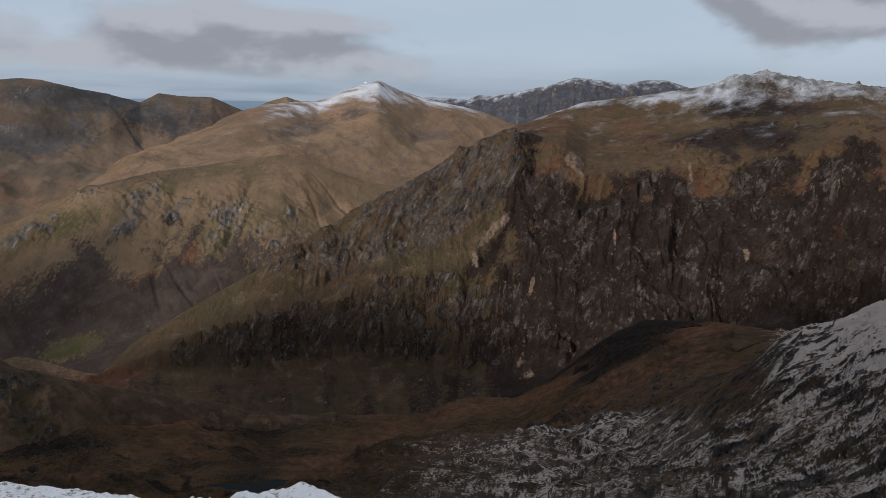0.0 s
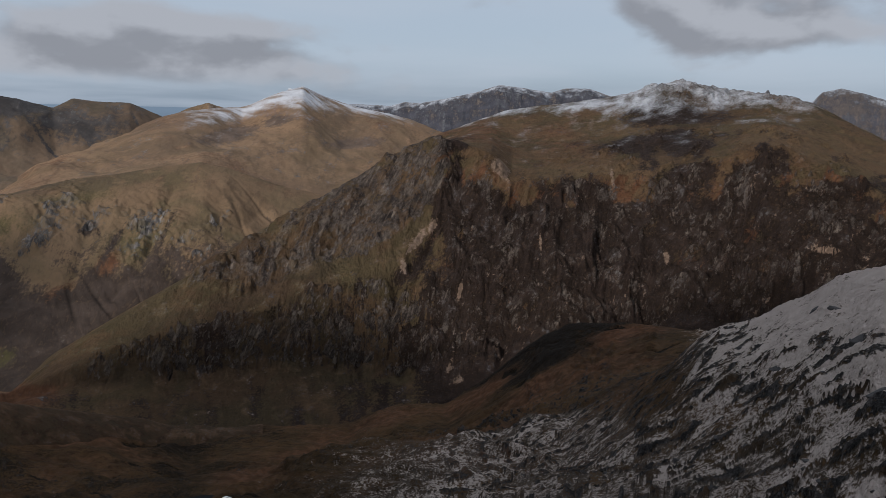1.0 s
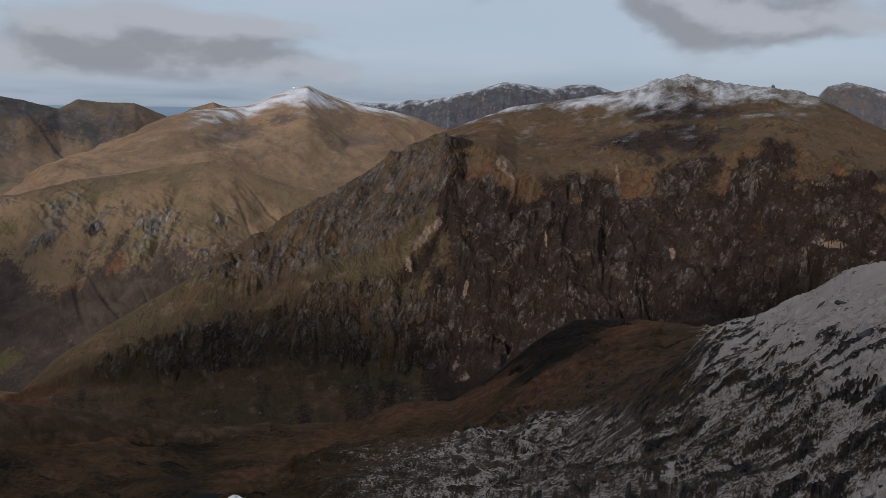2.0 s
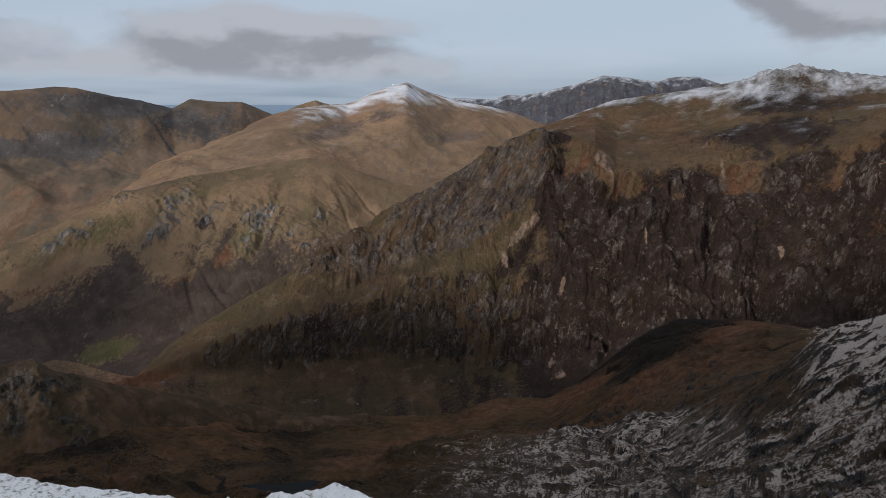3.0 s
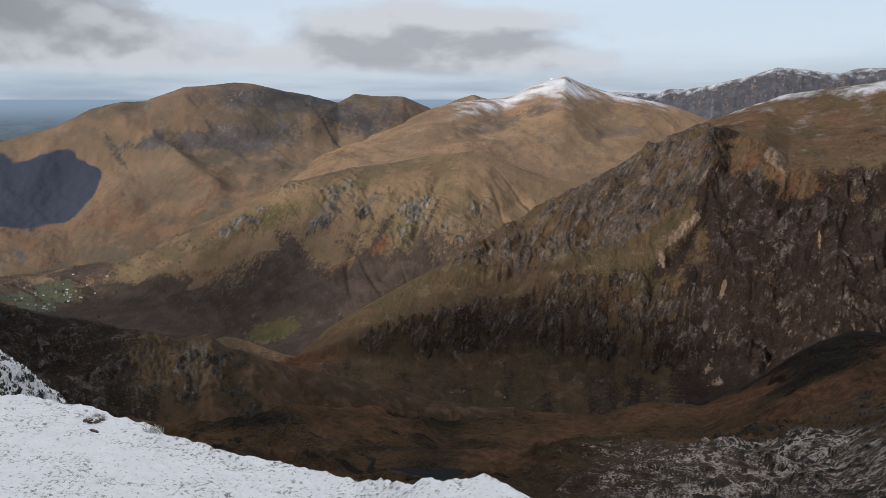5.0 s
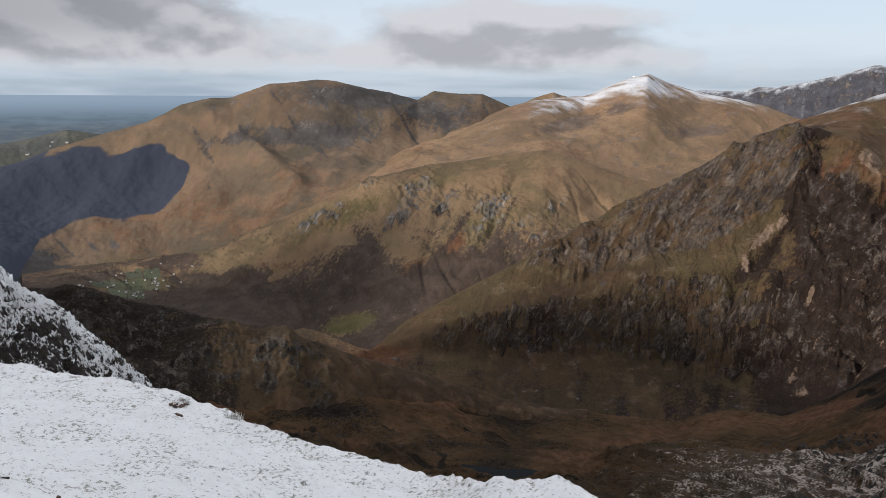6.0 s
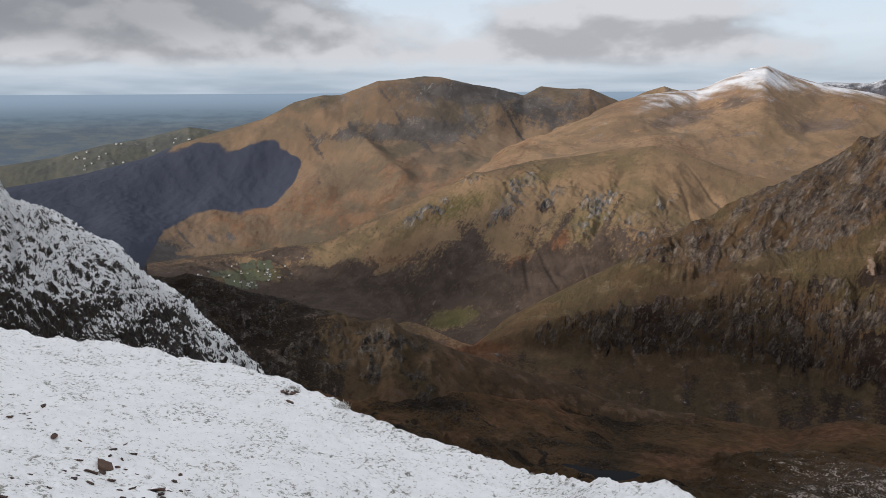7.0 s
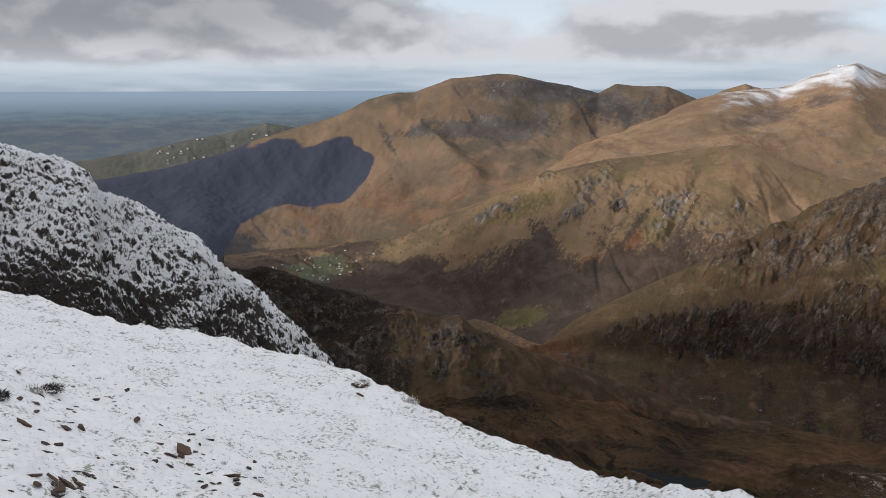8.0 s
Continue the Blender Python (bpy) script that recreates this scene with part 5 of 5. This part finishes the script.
# a tarn on the shelf below
def tarn():
    m, k = surface("tarn_water")
    n = k.noise(k.add("ShaderNodeTexCoord").outputs["Object"], 0.6, 4.0)
    finish(k, rgb(0.01, 0.011, 0.012), 0.6, n, 0.3, 0.3, 0.02)
    bm = bmesh.new()
    cx, cy = place(TARN[0], TARN[1])
    ring = []
    for i in range(48):
        a = i / 48 * 6.2832
        rad = 1.0 + 0.22 * math.sin(2 * a + 1) + 0.13 * math.sin(5 * a) + 0.06 * math.sin(9 * a + 2)
        ring.append(bm.verts.new((cx + 42 * rad * math.cos(a), cy + 19 * rad * math.sin(a), TARN[2] - 1.2)))
    bm.faces.new(ring)
    low = bmesh.ops.extrude_face_region(bm, geom=list(bm.faces))
    for v in low["geom"]:
        if isinstance(v, bmesh.types.BMVert):
            v.co.z -= 2.5
    bmesh.ops.recalc_face_normals(bm, faces=bm.faces)
    me = bpy.data.meshes.new("tarn")
    bm.to_mesh(me)
    bm.free()
    me.materials.append(m)
    tagged(new("tarn", me), "small dark mountain tarn in brown moorland", "water", kind="structure")


tarn()


# the village on the valley floor
def plain_material(name, colour, spread, scale, rough=0.8):
    m, k = surface(name)
    p = k.add("ShaderNodeTexCoord").outputs["Object"]
    n = k.noise(p, scale, 5.0, 0.6)
    finish(k, k.mix(n, rgb(*(c * (1 - spread) for c in colour)), rgb(*(c * (1 + spread) for c in colour))), rough)
    return m


white_wall = plain_material("white_wall", (0.4, 0.39, 0.37), 0.2, 0.8)
slate_roof = plain_material("slate_roof", (0.09, 0.09, 0.1), 0.3, 1.5, 0.6)
dark_pane = plain_material("dark_pane", (0.03, 0.035, 0.04), 0.2, 2.0, 0.2)
valley_trees = [tree_of(o) for o in (ground, ridge_ob, left_ob)]


def land(x, y):
    return max((h for h in (drop(t, x, y)[0] for t in valley_trees) if h is not None), key=lambda h: h.z)


def box(bm, x0, y0, z0, x1, y1, z1):
    q = [bm.verts.new(c) for c in ((x0, y0, z0), (x1, y0, z0), (x1, y1, z0), (x0, y1, z0), (x0, y0, z1), (x1, y0, z1), (x1, y1, z1), (x0, y1, z1))]
    for f in ((3, 2, 1, 0), (4, 5, 6, 7), (0, 1, 5, 4), (1, 2, 6, 5), (2, 3, 7, 6), (3, 0, 4, 7)):
        bm.faces.new([q[i] for i in f])


def house(x, y, turn, long_, size, at=None):
    at = at or land(x, y)
    top = new("house")
    top.matrix_world = Matrix.Translation(at - Vector((0, 0, 0.6))) @ Matrix.Rotation(turn, 4, "Z") @ Matrix.Scale(size, 4)
    hl = long_ / 2
    bm = bmesh.new()
    box(bm, -hl, -3.6, 0, hl, 3.6, 5.4)
    for sx in (-hl, hl):
        v = [bm.verts.new(c) for c in ((sx, -3.6, 5.4), (sx, 3.6, 5.4), (sx, 0, 8.2))]
        bm.faces.new(v)
    part("wall", bm, white_wall, top, "white rendered walls")
    bm = bmesh.new()
    for sy in (-1, 1):
        q = [bm.verts.new(c) for c in ((-hl - 0.4, sy * 4.1, 5.1), (hl + 0.4, sy * 4.1, 5.1), (hl + 0.4, 0, 8.5), (-hl - 0.4, 0, 8.5), (-hl - 0.4, sy * 4.1, 5.4), (hl + 0.4, sy * 4.1, 5.4), (hl + 0.4, 0, 8.8), (-hl - 0.4, 0, 8.8))]
        for f in ((3, 2, 1, 0), (4, 5, 6, 7), (0, 1, 5, 4), (1, 2, 6, 5), (2, 3, 7, 6), (3, 0, 4, 7)):
            bm.faces.new([q[i] for i in f])
    bmesh.ops.recalc_face_normals(bm, faces=bm.faces)
    roof = part("roof", bm, slate_roof, top, "dark slate roof")
    bm = bmesh.new()
    box(bm, hl - 1.4, -0.5, 7.5, hl - 0.4, 0.5, 10.0)
    part("chimney", bm, white_wall, roof)
    for wx in (-hl * 0.6, 0.0, hl * 0.6):
        bm = bmesh.new()
        box(bm, wx - 0.6, -3.68, 3.2, wx + 0.6, -3.55, 4.5)
        part("window", bm, dark_pane, top)
    tagged(top, "small white house with a slate roof among green fields", "house", "village houses")


for i in range(34):
    a_, r_ = (rng.gauss(-41.3, 1.5), rng.gauss(2540, 50)) if i < 26 else (rng.uniform(-45, -36.5), rng.gauss(2640, 60))
    house(*place(a_, r_), rng.uniform(-0.6, 0.6), rng.uniform(8, 13), rng.uniform(0.5, 0.72))

foothill_tree = tree_of(foothill_ob)
for i in range(22):
    x_, y_ = place(rng.uniform(-52, -44.5), rng.uniform(4200, 4440))
    spot = drop(foothill_tree, x_, y_)[0]
    if spot is not None:
        house(x_, y_, rng.uniform(-0.6, 0.6), rng.uniform(9, 15), rng.uniform(0.8, 1.1), spot)

# green fields between the houses
field_green = [plain_material("field_grass", c, 0.25, 0.05) for c in ((0.04, 0.045, 0.021), (0.05, 0.049, 0.025), (0.036, 0.039, 0.02))]


def field(a0, r0, da, dr):
    n_ = 7
    verts, faces = [], []
    for i in range(n_):
        for j in range(n_):
            h = land(*place(a0 + da * i / (n_ - 1) + 0.05 * math.sin(j), r0 + dr * j / (n_ - 1) + 6 * math.sin(i * 1.7)))
            verts.append((h.x, h.y, h.z + 0.5))
    for i in range(n_ - 1):
        for j in range(n_ - 1):
            faces.append((i * n_ + j, (i + 1) * n_ + j, (i + 1) * n_ + j + 1, i * n_ + j + 1))
    me = bpy.data.meshes.new("field")
    me.from_pydata(verts, [], faces)
    me.materials.append(rng.choice(field_green))
    tagged(new("field", me), "small green pasture field on the valley floor", "field", "village fields", kind="structure")


for i in range(5):
    for j in range(3):
        if rng.random() < 0.7:
            field(-45.0 + i * 1.12 + rng.uniform(-0.05, 0.05), 2440 + j * 82 + 14 * math.sin(i), 1.06, 76)

# hedges and small trees round the fields
leaf_dark = plain_material("hedge_leaf", (0.035, 0.03, 0.018), 0.4, 0.4)


def clump(bm, at, size, g):
    for i in range(9):
        d = Vector((g.gauss(0, 1), g.gauss(0, 1), g.gauss(0.3, 0.8)))
        d.normalize()
        c = at + d * size * 0.55 + Vector((0, 0, size * 0.7))
        q = [bm.verts.new(c + Vector((g.uniform(-1, 1), g.uniform(-1, 1), g.uniform(-1, 1))) * size * 0.5) for j in range(4)]
        for f in ((0, 1, 2), (0, 2, 3), (0, 3, 1), (1, 3, 2)):
            bm.faces.new([q[j] for j in f])


def hedge(a0, r0, a1, r1):
    bm = bmesh.new()
    x0, y0 = place(a0, r0)
    x1, y1 = place(a1, r1)
    n_ = int(math.hypot(x1 - x0, y1 - y0) / 5)
    for i in range(n_ + 1):
        t = i / max(n_, 1)
        at = land(x0 + (x1 - x0) * t, y0 + (y1 - y0) * t)
        clump(bm, at, rng.uniform(0.9, 1.7) * (2.0 if rng.random() < 0.08 else 1), rng)
    me = bpy.data.meshes.new("hedge")
    bm.to_mesh(me)
    bm.free()
    me.materials.append(leaf_dark)
    tagged(new("hedge", me), "dark bare hedgerow between green fields", "hedge", "field hedges")


for i in range(22):
    a_, r_ = rng.uniform(-45.5, -38), rng.uniform(2440, 2620)
    if rng.random() < 0.6:
        hedge(a_, r_, a_ + rng.uniform(1.0, 2.6), r_ + rng.uniform(-25, 25))
    else:
        hedge(a_, r_, a_ + rng.uniform(-0.3, 0.3), r_ + rng.uniform(40, 80))
bm = bmesh.new()
for i in range(420):
    a_, r_ = rng.uniform(-47, -30), rng.uniform(2350, 2900)
    clump(bm, land(*place(a_, r_)), rng.uniform(1.5, 3.8), rng)
me = bpy.data.meshes.new("bushes")
bm.to_mesh(me)
bm.free()
me.materials.append(leaf_dark)
tagged(new("bushes", me), "scattered dark bushes and bare trees on the valley side", "bushes", kind="stuff")


# a puff of white cloud behind the snowy summit
def cloud_puff(az, el, r, size):
    x, y = place(az, r)
    bm = bmesh.new()
    for i in range(40):
        m4 = Matrix.Translation((rng.gauss(0, 0.55), rng.gauss(0, 0.3), rng.gauss(0, 0.12))) @ Matrix.Scale(rng.uniform(0.2, 0.42), 4)
        bmesh.ops.create_icosphere(bm, subdivisions=2, radius=1.0, matrix=m4)
    for v in bm.verts:
        v.co += v.co.normalized() * noise.noise(v.co * 5) * 0.12
    for f in bm.faces:
        f.smooth = True
    me = bpy.data.meshes.new("small_cloud")
    bm.to_mesh(me)
    bm.free()
    me.materials.append(plain_material("cloud_white", (0.5, 0.51, 0.53), 0.05, 0.5, 1.0))
    ob = new("small_cloud", me)
    ob.matrix_world = Matrix.Translation((x, y, EYE + r * math.tan(radians(el)))) @ Matrix.Scale(size, 4)
    tagged(ob, "small white cloud puff beside the snowy summit", "cloud")


cloud_puff(-5.7, 1.5, 4620, 11)
